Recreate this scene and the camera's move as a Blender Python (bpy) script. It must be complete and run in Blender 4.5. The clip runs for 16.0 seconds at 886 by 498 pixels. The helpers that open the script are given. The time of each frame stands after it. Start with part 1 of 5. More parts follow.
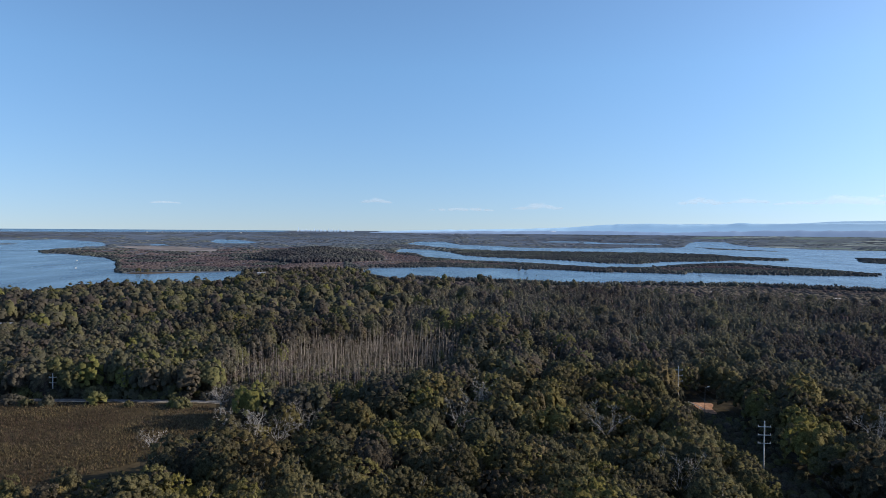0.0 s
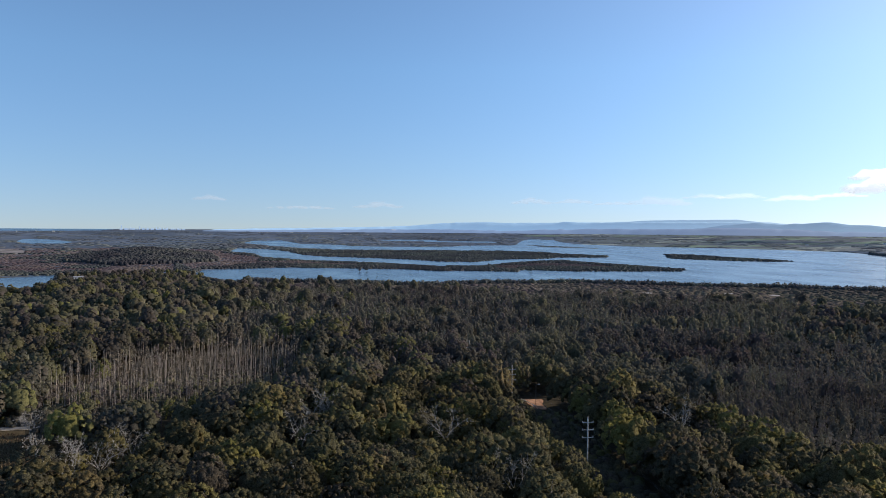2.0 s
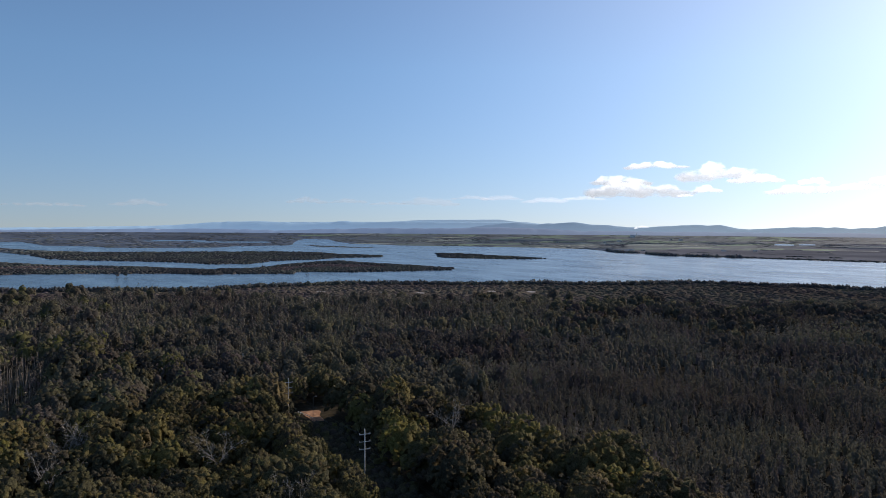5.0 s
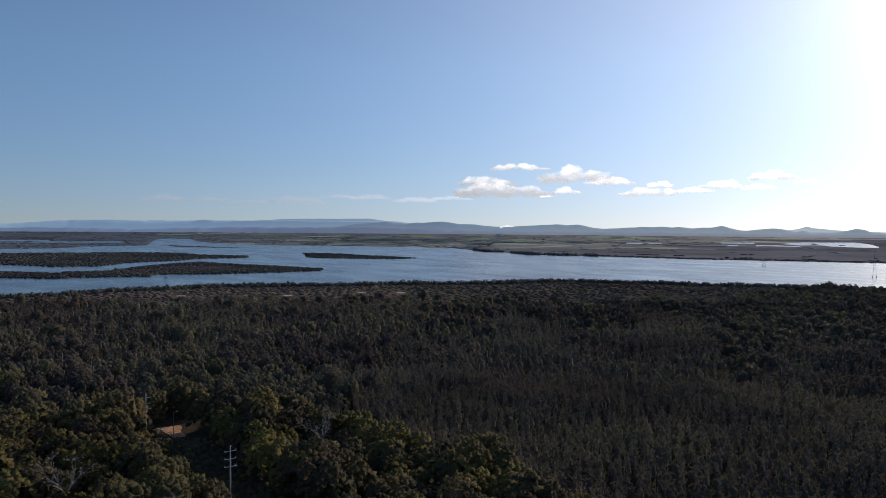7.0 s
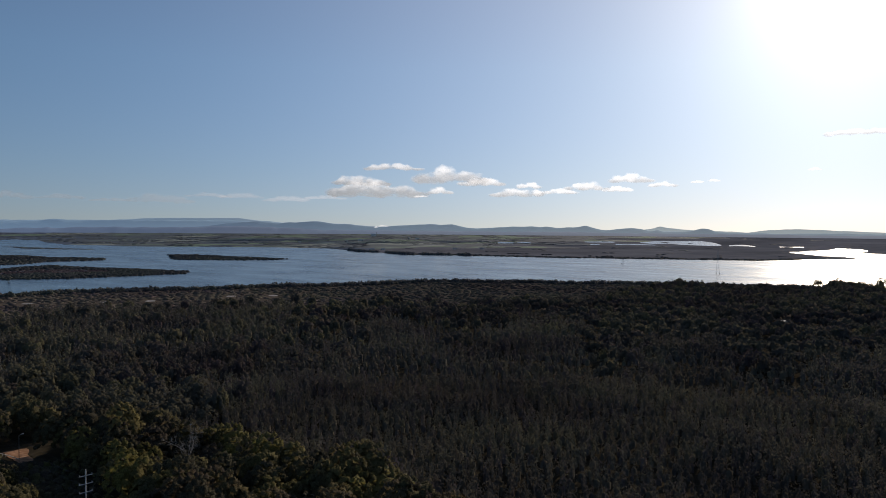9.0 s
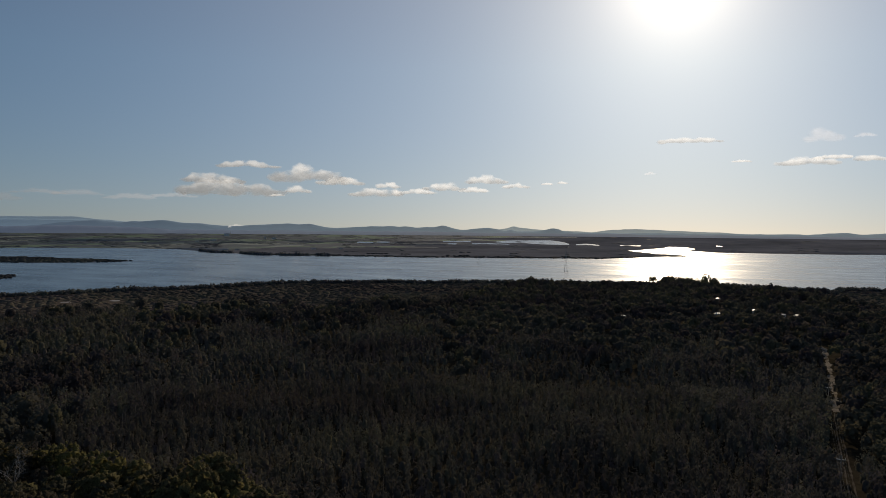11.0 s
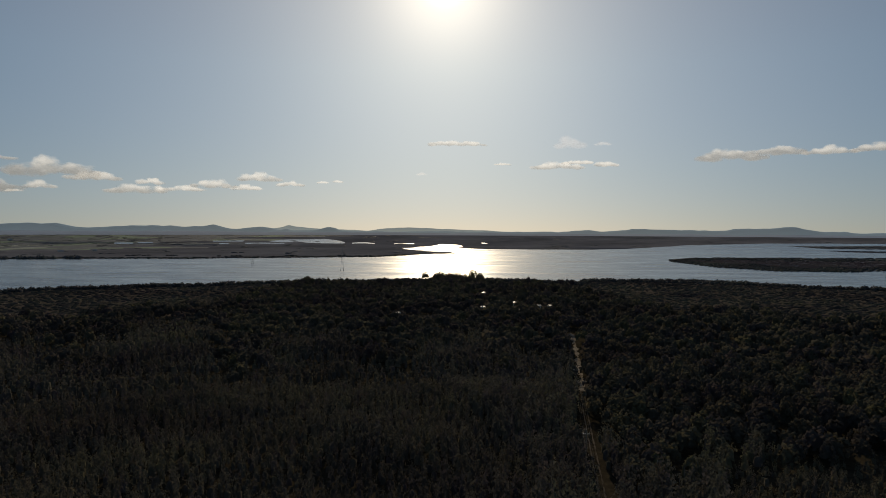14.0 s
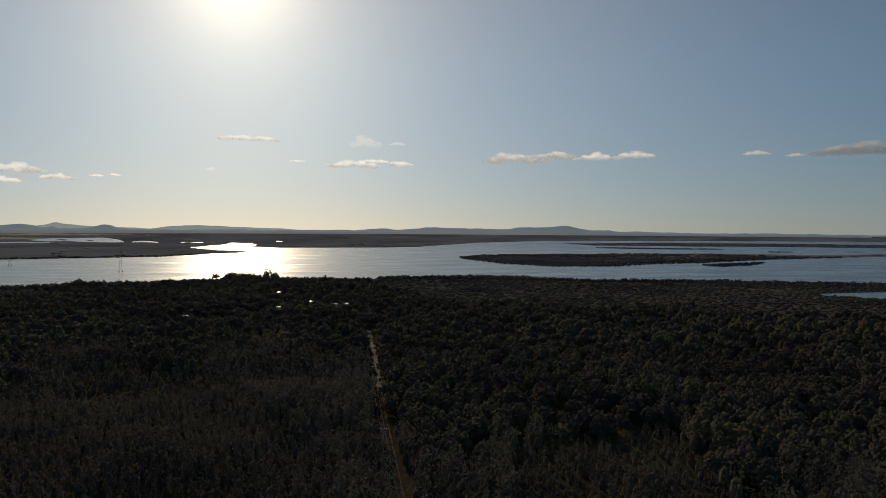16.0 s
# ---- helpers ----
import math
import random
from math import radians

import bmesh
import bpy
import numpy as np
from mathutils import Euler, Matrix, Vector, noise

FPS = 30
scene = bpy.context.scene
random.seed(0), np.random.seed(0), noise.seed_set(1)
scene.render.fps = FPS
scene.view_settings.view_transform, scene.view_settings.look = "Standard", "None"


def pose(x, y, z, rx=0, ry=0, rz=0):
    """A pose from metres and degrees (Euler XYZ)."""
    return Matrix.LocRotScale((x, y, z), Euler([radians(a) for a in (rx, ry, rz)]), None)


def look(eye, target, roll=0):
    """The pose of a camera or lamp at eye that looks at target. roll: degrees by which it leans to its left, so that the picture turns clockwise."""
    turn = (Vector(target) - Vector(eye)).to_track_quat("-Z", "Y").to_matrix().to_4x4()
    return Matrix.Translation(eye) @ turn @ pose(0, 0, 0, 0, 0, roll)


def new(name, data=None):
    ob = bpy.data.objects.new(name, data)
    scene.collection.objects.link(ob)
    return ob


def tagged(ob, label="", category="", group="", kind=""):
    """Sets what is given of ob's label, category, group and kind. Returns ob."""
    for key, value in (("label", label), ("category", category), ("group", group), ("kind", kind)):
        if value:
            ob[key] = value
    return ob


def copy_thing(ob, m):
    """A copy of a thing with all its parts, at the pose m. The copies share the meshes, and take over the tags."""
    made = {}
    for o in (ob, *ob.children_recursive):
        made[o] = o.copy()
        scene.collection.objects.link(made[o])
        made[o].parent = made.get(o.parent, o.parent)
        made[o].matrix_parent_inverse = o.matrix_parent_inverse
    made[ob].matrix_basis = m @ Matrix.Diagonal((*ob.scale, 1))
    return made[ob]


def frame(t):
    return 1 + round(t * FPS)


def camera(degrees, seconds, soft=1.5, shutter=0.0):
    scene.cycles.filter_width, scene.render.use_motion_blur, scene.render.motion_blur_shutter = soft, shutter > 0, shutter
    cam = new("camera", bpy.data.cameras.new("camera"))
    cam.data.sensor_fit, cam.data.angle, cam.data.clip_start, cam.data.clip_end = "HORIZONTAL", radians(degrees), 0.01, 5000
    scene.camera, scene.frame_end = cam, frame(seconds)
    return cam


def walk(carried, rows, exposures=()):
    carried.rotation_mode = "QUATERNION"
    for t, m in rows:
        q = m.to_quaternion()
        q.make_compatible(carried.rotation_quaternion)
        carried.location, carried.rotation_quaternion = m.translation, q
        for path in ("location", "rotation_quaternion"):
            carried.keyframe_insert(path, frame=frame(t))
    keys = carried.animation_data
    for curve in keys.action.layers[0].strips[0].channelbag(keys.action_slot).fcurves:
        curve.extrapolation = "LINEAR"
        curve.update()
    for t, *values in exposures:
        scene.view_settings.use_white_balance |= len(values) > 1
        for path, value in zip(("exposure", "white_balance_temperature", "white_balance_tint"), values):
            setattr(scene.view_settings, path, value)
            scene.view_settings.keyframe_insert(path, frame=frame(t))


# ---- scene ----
cam = camera(64.72, 16.0, soft=0.9)
# seconds, eye x, y, z, heading, tilt, roll: a drone that climbs on the spot and pans to the right
ROWS = [
    (0.0, 0.00, 0.00, 68.00, -0.00, -1.57, 0.44),
    (0.5, 0.03, -0.04, 68.83, -3.47, -1.58, 0.43),
    (1.0, 0.06, -0.09, 69.66, -6.49, -1.58, 0.39),
    (1.5, 0.08, -0.14, 70.48, -9.67, -1.62, 0.39),
    (2.0, 0.09, -0.20, 71.29, -13.00, -1.65, 0.42),
    (2.5, 0.10, -0.27, 72.08, -16.22, -1.67, 0.46),
    (3.0, 0.09, -0.36, 72.85, -19.07, -1.66, 0.36),
    (3.5, 0.07, -0.44, 73.61, -21.93, -1.67, 0.31),
    (4.0, 0.04, -0.52, 74.37, -24.97, -1.69, 0.40),
    (4.5, 0.00, -0.58, 75.12, -28.05, -1.66, 0.39),
    (7.0, -0.31, -0.73, 78.72, -41.87, -1.66, 0.46),
    (7.5, -0.34, -0.78, 79.32, -43.50, -1.68, 0.42),
    (8.0, -0.37, -0.85, 79.88, -45.94, -1.63, 0.48),
    (8.5, -0.37, -0.94, 80.39, -49.27, -1.63, 0.42),
    (9.0, -0.36, -1.03, 80.84, -52.10, -1.63, 0.42),
    (11.5, -0.11, -1.64, 82.37, -67.06, -1.58, 0.44),
    (12.0, -0.07, -1.71, 82.58, -70.63, -1.57, 0.39),
    (12.5, -0.05, -1.77, 82.76, -73.47, -1.54, 0.38),
    (13.0, -0.05, -1.81, 82.93, -76.38, -1.56, 0.28),
    (13.5, -0.06, -1.83, 83.06, -78.68, -1.59, 0.27),
    (14.0, -0.09, -1.84, 83.17, -81.76, -1.60, 0.22),
    (14.5, -0.14, -1.83, 83.26, -85.92, -1.63, 0.22),
    (15.0, -0.20, -1.81, 83.34, -90.25, -1.66, 0.23),
    (15.5, -0.26, -1.78, 83.41, -94.05, -1.66, 0.30),
    (16.0, -0.32, -1.75, 83.48, -98.33, -1.68, 0.33),
]
# seconds, stops, kelvin, tint
EXPOSURES = [(0.0, 0.22, 6850, 12), (0.5, 0.22, 6880, 12), (3.5, -0.02, 7120, 15), (7.0, -0.55, 7320, 16), (9.0, -0.93, 7560, 15), (11.5, -1.48, 8350, 12), (13.0, -1.59, 8600, 11), (15.0, -1.57, 8780, 11), (16.0, -1.48, 8850, 11)]
walk(cam, [(t, pose(x, y, z, 0, 0, yaw) @ pose(0, 0, 0, 90 + tilt) @ pose(0, 0, 0, 0, 0, roll))
           for t, x, y, z, yaw, tilt, roll in ROWS], EXPOSURES)

# ---- light: low sun, clear sky ----
SUN_AZ, SUN_EL = 81.8, 19.5
world = bpy.data.worlds.new("sky")
scene.world = world
world.use_nodes = True
wn, wl = world.node_tree.nodes, world.node_tree.links
wn.clear()
sky = wn.new("ShaderNodeTexSky")
sky.sky_type = "NISHITA"
sky.sun_disc = False
sky.sun_elevation, sky.sun_rotation = radians(SUN_EL), radians(SUN_AZ)
sky.altitude, sky.air_density, sky.dust_density, sky.ozone_density = 80, 1.0, 0.25, 3.0
background = wn.new("ShaderNodeBackground")
background.inputs["Strength"].default_value = 0.15
world_out = wn.new("ShaderNodeOutputWorld")
# a clear maritime sky: less yellow towards the horizon than the plain model, and a bright aureole round the sun
sky_way = wn.new("ShaderNodeTexCoord")
sky_xyz = wn.new("ShaderNodeSeparateXYZ")
sky_tint = wn.new("ShaderNodeValToRGB")
ends = sky_tint.color_ramp.elements
for stop, (spot, tint) in zip((ends[0], ends[1], ends.new(0.06), ends.new(0.16)),
                              ((0.0, (0.66, 0.73, 0.98, 1)), (0.6, (0.82, 1.03, 1.16, 1)), (0.08, (0.68, 0.82, 1.03, 1)), (0.22, (0.76, 0.97, 1.14, 1)))):
    stop.position, stop.color = spot, tint
sky_mix = wn.new("ShaderNodeMix")
sky_mix.data_type, sky_mix.blend_type = "RGBA", "MULTIPLY"
sky_mix.inputs[0].default_value = 1.0
wl.new(sky_way.outputs["Generated"], sky_xyz.inputs[0])
wl.new(sky_xyz.outputs["Z"], sky_tint.inputs[0])
# the lowest, reddest air is left out: the sky is read a little above the true horizon
lifted = wn.new("ShaderNodeMapRange")
lifted.inputs[1].default_value, lifted.inputs[2].default_value = 0.0, 1.0
lifted.inputs[3].default_value, lifted.inputs[4].default_value = 0.045, 1.0
wl.new(sky_xyz.outputs["Z"], lifted.inputs[0])
sky_at = wn.new("ShaderNodeCombineXYZ")
wl.new(sky_xyz.outputs["X"], sky_at.inputs[0])
wl.new(sky_xyz.outputs["Y"], sky_at.inputs[1])
wl.new(lifted.outputs[0], sky_at.inputs[2])
wl.new(sky_at.outputs[0], sky.inputs["Vector"])
wl.new(sky.outputs[0], sky_mix.inputs[6])
wl.new(sky_tint.outputs[0], sky_mix.inputs[7])
toward = wn.new("ShaderNodeVectorMath")
toward.operation = "DOT_PRODUCT"
toward.inputs[1].default_value = (math.sin(radians(SUN_AZ)) * math.cos(radians(SUN_EL)), math.cos(radians(SUN_AZ)) * math.cos(radians(SUN_EL)), math.sin(radians(SUN_EL)))
wl.new(sky_way.outputs["Generated"], toward.inputs[0])
lit = wn.new("ShaderNodeMath")
lit.operation = "MAXIMUM"
lit.inputs[1].default_value = 0.0
wl.new(toward.outputs["Value"], lit.inputs[0])
glows = sky_mix.outputs[2]
for power, strength, tint in ((3, 0.55, (1.0, 0.6, 0.38, 1)), (7, 2.6, (0.93, 0.97, 1.03, 1)), (60, 3.85, (1.0, 0.97, 0.94, 1)), (320, 8.5, (1.0, 0.98, 0.94, 1)), (6000, 68.0, (1.0, 0.98, 0.94, 1))):
    fall = wn.new("ShaderNodeMath")
    fall.operation = "POWER"
    fall.inputs[1].default_value = power
    wl.new(lit.outputs[0], fall.inputs[0])
    scale = wn.new("ShaderNodeMath")
    scale.operation = "MULTIPLY"
    scale.inputs[1].default_value = strength
    wl.new(fall.outputs[0], scale.inputs[0])
    add = wn.new("ShaderNodeMix")
    add.data_type, add.blend_type = "RGBA", "ADD"
    wl.new(scale.outputs[0], add.inputs[0])
    add.clamp_factor = False
    wl.new(glows, add.inputs[6])
    add.inputs[7].default_value = tint
    glows = add.outputs[2]
wl.new(glows, background.inputs[0])
wl.new(background.outputs[0], world_out.inputs[0])

sun_data = bpy.data.lights.new("sun", "SUN")
sun_data.energy, sun_data.angle, sun_data.color = 4.6, radians(0.55), (1.0, 0.92, 0.8)
sun = new("sun", sun_data)
sun_way = Vector((math.sin(radians(SUN_AZ)) * math.cos(radians(SUN_EL)), math.cos(radians(SUN_AZ)) * math.cos(radians(SUN_EL)), math.sin(radians(SUN_EL))))
sun.matrix_world = look(sun_way * 3000, (0, 0, 0))

# ---- materials ----


def material(name, rough=0.9, spec=0.2):
    m = bpy.data.materials.new(name)
    m.use_nodes = True
    n = m.node_tree.nodes
    b = n["Principled BSDF"]
    b.inputs["Roughness"].default_value = rough
    b.inputs["Specular IOR Level"].default_value = spec
    return m, n, m.node_tree.links, b


def ramp(n, stops):
    r = n.new("ShaderNodeValToRGB")
    e = r.color_ramp.elements
    while len(e) < len(stops):
        e.new(0.5)
    for k, (p, c) in zip(e, stops):
        k.position, k.color = p, (*c, 1)
    return r


def noise_at(n, l, size, detail=4, stretch=None):
    """Noise with features of about that many metres, in world space."""
    g = n.new("ShaderNodeNewGeometry")
    t = n.new("ShaderNodeTexNoise")
    t.inputs["Scale"].default_value, t.inputs["Detail"].default_value = 1 / size, detail
    if stretch:
        s = n.new("ShaderNodeVectorMath")
        s.operation = "MULTIPLY"
        s.inputs[1].default_value = stretch
        l.new(g.outputs["Position"], s.inputs[0])
        l.new(s.outputs[0], t.inputs["Vector"])
    else:
        l.new(g.outputs["Position"], t.inputs["Vector"])
    return t


def mixed(n, l, kind, fac, a, b):
    m = n.new("ShaderNodeMix")
    m.data_type, m.blend_type = "RGBA", kind
    for sock, v in ((m.inputs[0], fac), (m.inputs[6], a), (m.inputs[7], b)):
        if isinstance(v, (int, float)):
            sock.default_value = v
        elif isinstance(v, tuple):
            sock.default_value = (*v, 1)
        else:
            l.new(v, sock)
    return m.outputs[2]


def bumped(n, l, b, height, strength, dist):
    k = n.new("ShaderNodeBump")
    k.inputs["Strength"].default_value, k.inputs["Distance"].default_value = strength, dist
    l.new(height, k.inputs["Height"])
    l.new(k.outputs[0], b.inputs["Normal"])


def leafy(name, dark, mid, light, patch=14, stand=110, glow=0.2, grain=0.7, fleck=(0.5, 1.4), odd=(1.0, 1.0, 1.0), sheen=0.06, relief=0.7, soft=0.0):
    """Foliage: colour differs from tree to tree, drifts from stand to stand, and flickers from spray to spray."""
    m, n, l, b = material(name, 0.75, sheen)
    # one number for each tree, from its own object or from its place in the forest
    own, each = n.new("ShaderNodeObjectInfo"), n.new("ShaderNodeAttribute")
    each.attribute_name = "tree"
    both, tree = n.new("ShaderNodeMath"), n.new("ShaderNodeMath")
    both.operation, tree.operation = "ADD", "FRACT"
    l.new(own.outputs["Random"], both.inputs[0])
    l.new(each.outputs["Fac"], both.inputs[1])
    l.new(both.outputs[0], tree.inputs[0])
    blend = n.new("ShaderNodeMapRange")
    blend.inputs[1].default_value, blend.inputs[2].default_value = 0.32, 0.68
    blend.inputs[3].default_value, blend.inputs[4].default_value = -0.3, 0.5
    l.new(noise_at(n, l, patch, 2).outputs[0], blend.inputs[0])
    place = n.new("ShaderNodeMath")
    place.operation = "MULTIPLY_ADD"
    place.inputs[1].default_value = 0.75
    l.new(tree.outputs[0], place.inputs[0])
    l.new(blend.outputs[0], place.inputs[2])
    near = ramp(n, ((0.1, dark), (0.5, mid), (0.95, light)))
    l.new(place.outputs[0], near.inputs[0])
    far = ramp(n, ((0.36, (0.76, 0.7, 0.74)), (0.5, (1.0, 0.98, 0.97)), (0.64, (1.2, 1.18, 1.02))))
    l.new(noise_at(n, l, stand, 2).outputs[0], far.inputs[0])
    # here and there a tree of another kind
    other, second = n.new("ShaderNodeMath"), n.new("ShaderNodeMath")
    other.operation, second.operation = "MULTIPLY", "FRACT"
    other.inputs[1].default_value = 7.31
    l.new(tree.outputs[0], other.inputs[0])
    l.new(other.outputs[0], second.inputs[0])
    sort = ramp(n, ((0.0, (1.06, 0.95, 1.1)), (0.3, (1.0, 1.0, 1.0)), (0.78, (1.0, 1.02, 0.98)), (0.9, odd)))
    l.new(second.outputs[0], sort.inputs[0])
    g = n.new("ShaderNodeNewGeometry")
    leaf = ramp(n, ((0.0, (0.86, 0.86, 0.87)), (1.0, (1.14, 1.14, 1.12))))
    l.new(g.outputs["Random Per Island"], leaf.inputs[0])
    c = mixed(n, l, "MULTIPLY", 1.0, near.outputs[0], far.outputs[0])
    c = mixed(n, l, "MULTIPLY", 1.0, c, sort.outputs[0])
    c = mixed(n, l, "MULTIPLY", 1.0, c, leaf.outputs[0])
    speck = noise_at(n, l, grain, 3)
    tone = ramp(n, ((0.32, (fleck[0],) * 3), (0.68, (fleck[1],) * 3)))
    l.new(speck.outputs[0], tone.inputs[0])
    c = mixed(n, l, "MULTIPLY", 1.0, c, tone.outputs[0])
    bumped(n, l, b, speck.outputs[0], relief, grain)
    l.new(c, b.inputs["Base Color"])
    # leaves let light through
    t = n.new("ShaderNodeBsdfTranslucent")
    l.new(c, t.inputs[0])
    if soft:
        # many small leaves in every spray, most of them lying level
        level = n.new("ShaderNodeMix")
        level.data_type = "VECTOR"
        level.inputs[0].default_value = soft
        level.inputs[5].default_value = (0, 0, 1)
        l.new(b.inputs["Normal"].links[0].from_socket, level.inputs[4])
        unit = n.new("ShaderNodeVectorMath")
        unit.operation = "NORMALIZE"
        l.new(level.outputs[1], unit.inputs[0])
        l.new(unit.outputs[0], b.inputs["Normal"])
    o = n.new("ShaderNodeMixShader")
    o.inputs[0].default_value = glow
    l.new(b.outputs[0], o.inputs[1])
    l.new(t.outputs[0], o.inputs[2])
    l.new(o.outputs[0], n["Material Output"].inputs[0])
    return m


def grained(name, stops, size, rough=1.0, spec=0.0, big=None, bump=0.0, stretch=None):
    m, n, l, b = material(name, rough, spec)
    r = ramp(n, stops)
    t = noise_at(n, l, size, 6, stretch)
    l.new(t.outputs[0], r.inputs[0])
    c = r.outputs[0]
    if big:
        w = ramp(n, ((0.3, (0.7, 0.7, 0.7)), (0.7, (1.25, 1.25, 1.25))))
        l.new(noise_at(n, l, big, 3).outputs[0], w.inputs[0])
        c = mixed(n, l, "MULTIPLY", 1.0, c, w.outputs[0])
    l.new(c, b.inputs["Base Color"])
    if bump:
        bumped(n, l, b, t.outputs[0], 0.6, bump)
    return m


LEAF_GUM = leafy("gum_leaves", (0.076, 0.073, 0.05), (0.118, 0.106, 0.059), (0.163, 0.144, 0.06), 9, 38, 0.42, 0.32, (0.5, 1.5), (1.08, 1.1, 0.88), relief=0.9)
LEAF_MIXED = leafy("mixed_leaves", (0.084, 0.079, 0.068), (0.106, 0.102, 0.075), (0.136, 0.13, 0.072), 14, 85, 0.4, 0.45, (0.66, 1.34), (1.18, 1.21, 0.82), 0.04, 0.5, 0.25)
LEAF_EAST = leafy("bluish_bush_leaves", (0.1, 0.096, 0.085), (0.115, 0.109, 0.091), (0.134, 0.125, 0.09), 18, 85, 0.35, 0.8, (0.95, 1.05), (1.06, 1.08, 0.92), 0.0, 0.1, 0.6)
LEAF_PAPERBARK = leafy("paperbark_leaves", (0.106, 0.101, 0.09), (0.12, 0.114, 0.096), (0.138, 0.13, 0.1), 24, 90, 0.25, 0.8, (0.92, 1.08), (1.06, 1.08, 0.95), 0.0, 0.15, 0.5)
LEAF_REGROWTH = leafy("regrowth_leaves", (0.102, 0.096, 0.083), (0.12, 0.111, 0.09), (0.14, 0.13, 0.094), 26, 90, 0.25, 0.8, (0.93, 1.07), (1.06, 1.03, 0.95), 0.0, 0.15, 0.5)
LEAF_MANGROVE = leafy("mangrove_leaves", (0.114, 0.125, 0.127), (0.131, 0.14, 0.137), (0.152, 0.156, 0.146), 14, 160, 0.5, 1.7, (0.78, 1.22), relief=0.35)
LEAF_SALTMARSH = leafy("low_mangrove_leaves", (0.168, 0.151, 0.139), (0.184, 0.163, 0.147), (0.2, 0.177, 0.156), 30, 150, 0.5, 1.5, (0.92, 1.08), sheen=0.0, relief=0.15)
LEAF_FLATS = leafy("olive_low_mangrove_leaves", (0.13, 0.127, 0.112), (0.143, 0.138, 0.119), (0.158, 0.151, 0.126), 30, 150, 0.5, 1.5, (0.93, 1.07), sheen=0.0, relief=0.1)
LEAF_HILL = leafy("hill_wood_leaves", (0.07, 0.076, 0.078), (0.086, 0.091, 0.089), (0.104, 0.107, 0.098), 20, 90, 0.35, 2.0, (0.7, 1.3))
# far leaves: haze is put into the colour, paler and bluer
LEAF_FAR_HAZE = leafy("scrub_with_painted_haze", (0.13, 0.15, 0.172), (0.15, 0.17, 0.188), (0.17, 0.188, 0.198), 60, 500, 0.4, 6, (0.8, 1.15), relief=0.3)
LEAF_DRY = leafy("dry_twigs", (0.14, 0.12, 0.1), (0.2, 0.17, 0.14), (0.26, 0.22, 0.17), 8, 60, 0.1, sheen=0.0)
REED = leafy("reed_tufts", (0.125, 0.1, 0.068), (0.155, 0.12, 0.079), (0.182, 0.143, 0.09), 7, 30, 0.35, sheen=0.0)
BARK = grained("grey_bark", ((0.3, (0.16, 0.14, 0.12)), (0.7, (0.36, 0.33, 0.29))), 0.6, 1.0, 0.0)
DEAD_BARK = grained("bleached_wood", ((0.3, (0.24, 0.22, 0.2)), (0.7, (0.48, 0.45, 0.41))), 0.5, 1.0, 0.0)
DEAD_STEM = grained("dead_paperbark_stem", ((0.3, (0.18, 0.155, 0.135)), (0.7, (0.35, 0.305, 0.265))), 0.8, 1.0, 0.0)
STEM_BARK = grained("dull_stem_bark", ((0.3, (0.11, 0.1, 0.088)), (0.7, (0.2, 0.18, 0.16))), 0.8, 1.0, 0.0)
FLOOR = grained("leaf_litter", ((0.3, (0.035, 0.03, 0.022)), (0.55, (0.055, 0.046, 0.032)), (0.75, (0.08, 0.066, 0.042))), 2.5, 1.0, 0.0, 60)
MARSH_EARTH = grained("marsh_earth", ((0.3, (0.06, 0.046, 0.028)), (0.6, (0.088, 0.067, 0.04)), (0.8, (0.115, 0.09, 0.052))), 3, 1.0, 0.0, 40)
MUD = grained("tidal_mud", ((0.3, (0.1, 0.082, 0.066)), (0.6, (0.12, 0.098, 0.08)), (0.8, (0.14, 0.114, 0.09))), 14, 1.0, 0.0, 120)
SALT_FLAT = grained("pale_salt_flat", ((0.35, (0.17, 0.155, 0.145)), (0.6, (0.3, 0.265, 0.25)), (0.75, (0.42, 0.385, 0.365))), 60, 1.0, 0.0, 200)
SALT_PAN = grained("white_salt_pan", ((0.3, (0.26, 0.24, 0.22)), (0.7, (0.46, 0.43, 0.4))), 6, 1.0, 0.0, 40)
SAND = grained("sand", ((0.35, (0.17, 0.143, 0.112)), (0.65, (0.38, 0.33, 0.265))), 3, 1.0, 0.0, 20)
RUT_EARTH = grained("trodden_earth", ((0.3, (0.085, 0.073, 0.06)), (0.7, (0.16, 0.137, 0.11))), 2, 1.0, 0.0, 14)
RED_EARTH = grained("bare_red_earth", ((0.3, (0.36, 0.19, 0.11)), (0.7, (0.52, 0.31, 0.2))), 1.5, 1.0, 0.0, 6)
ASPHALT = grained("worn_asphalt", ((0.3, (0.1, 0.1, 0.1)), (0.7, (0.2, 0.195, 0.19))), 1.2, 1.0, 0.0, 15)
# distant ground: bluish haze is mixed into these two base colours
FAR_LAND = grained("plain_with_painted_haze", ((0.35, (0.1, 0.127, 0.166)), (0.55, (0.12, 0.148, 0.188)), (0.75, (0.15, 0.175, 0.206))), 90, 1.0, 0.0, 600)
HAZED_MEADOW = grained("salt_meadow_painted_haze", ((0.35, (0.152, 0.158, 0.178)), (0.55, (0.172, 0.175, 0.19)), (0.75, (0.194, 0.193, 0.204))), 50, 1.0, 0.0, 400)


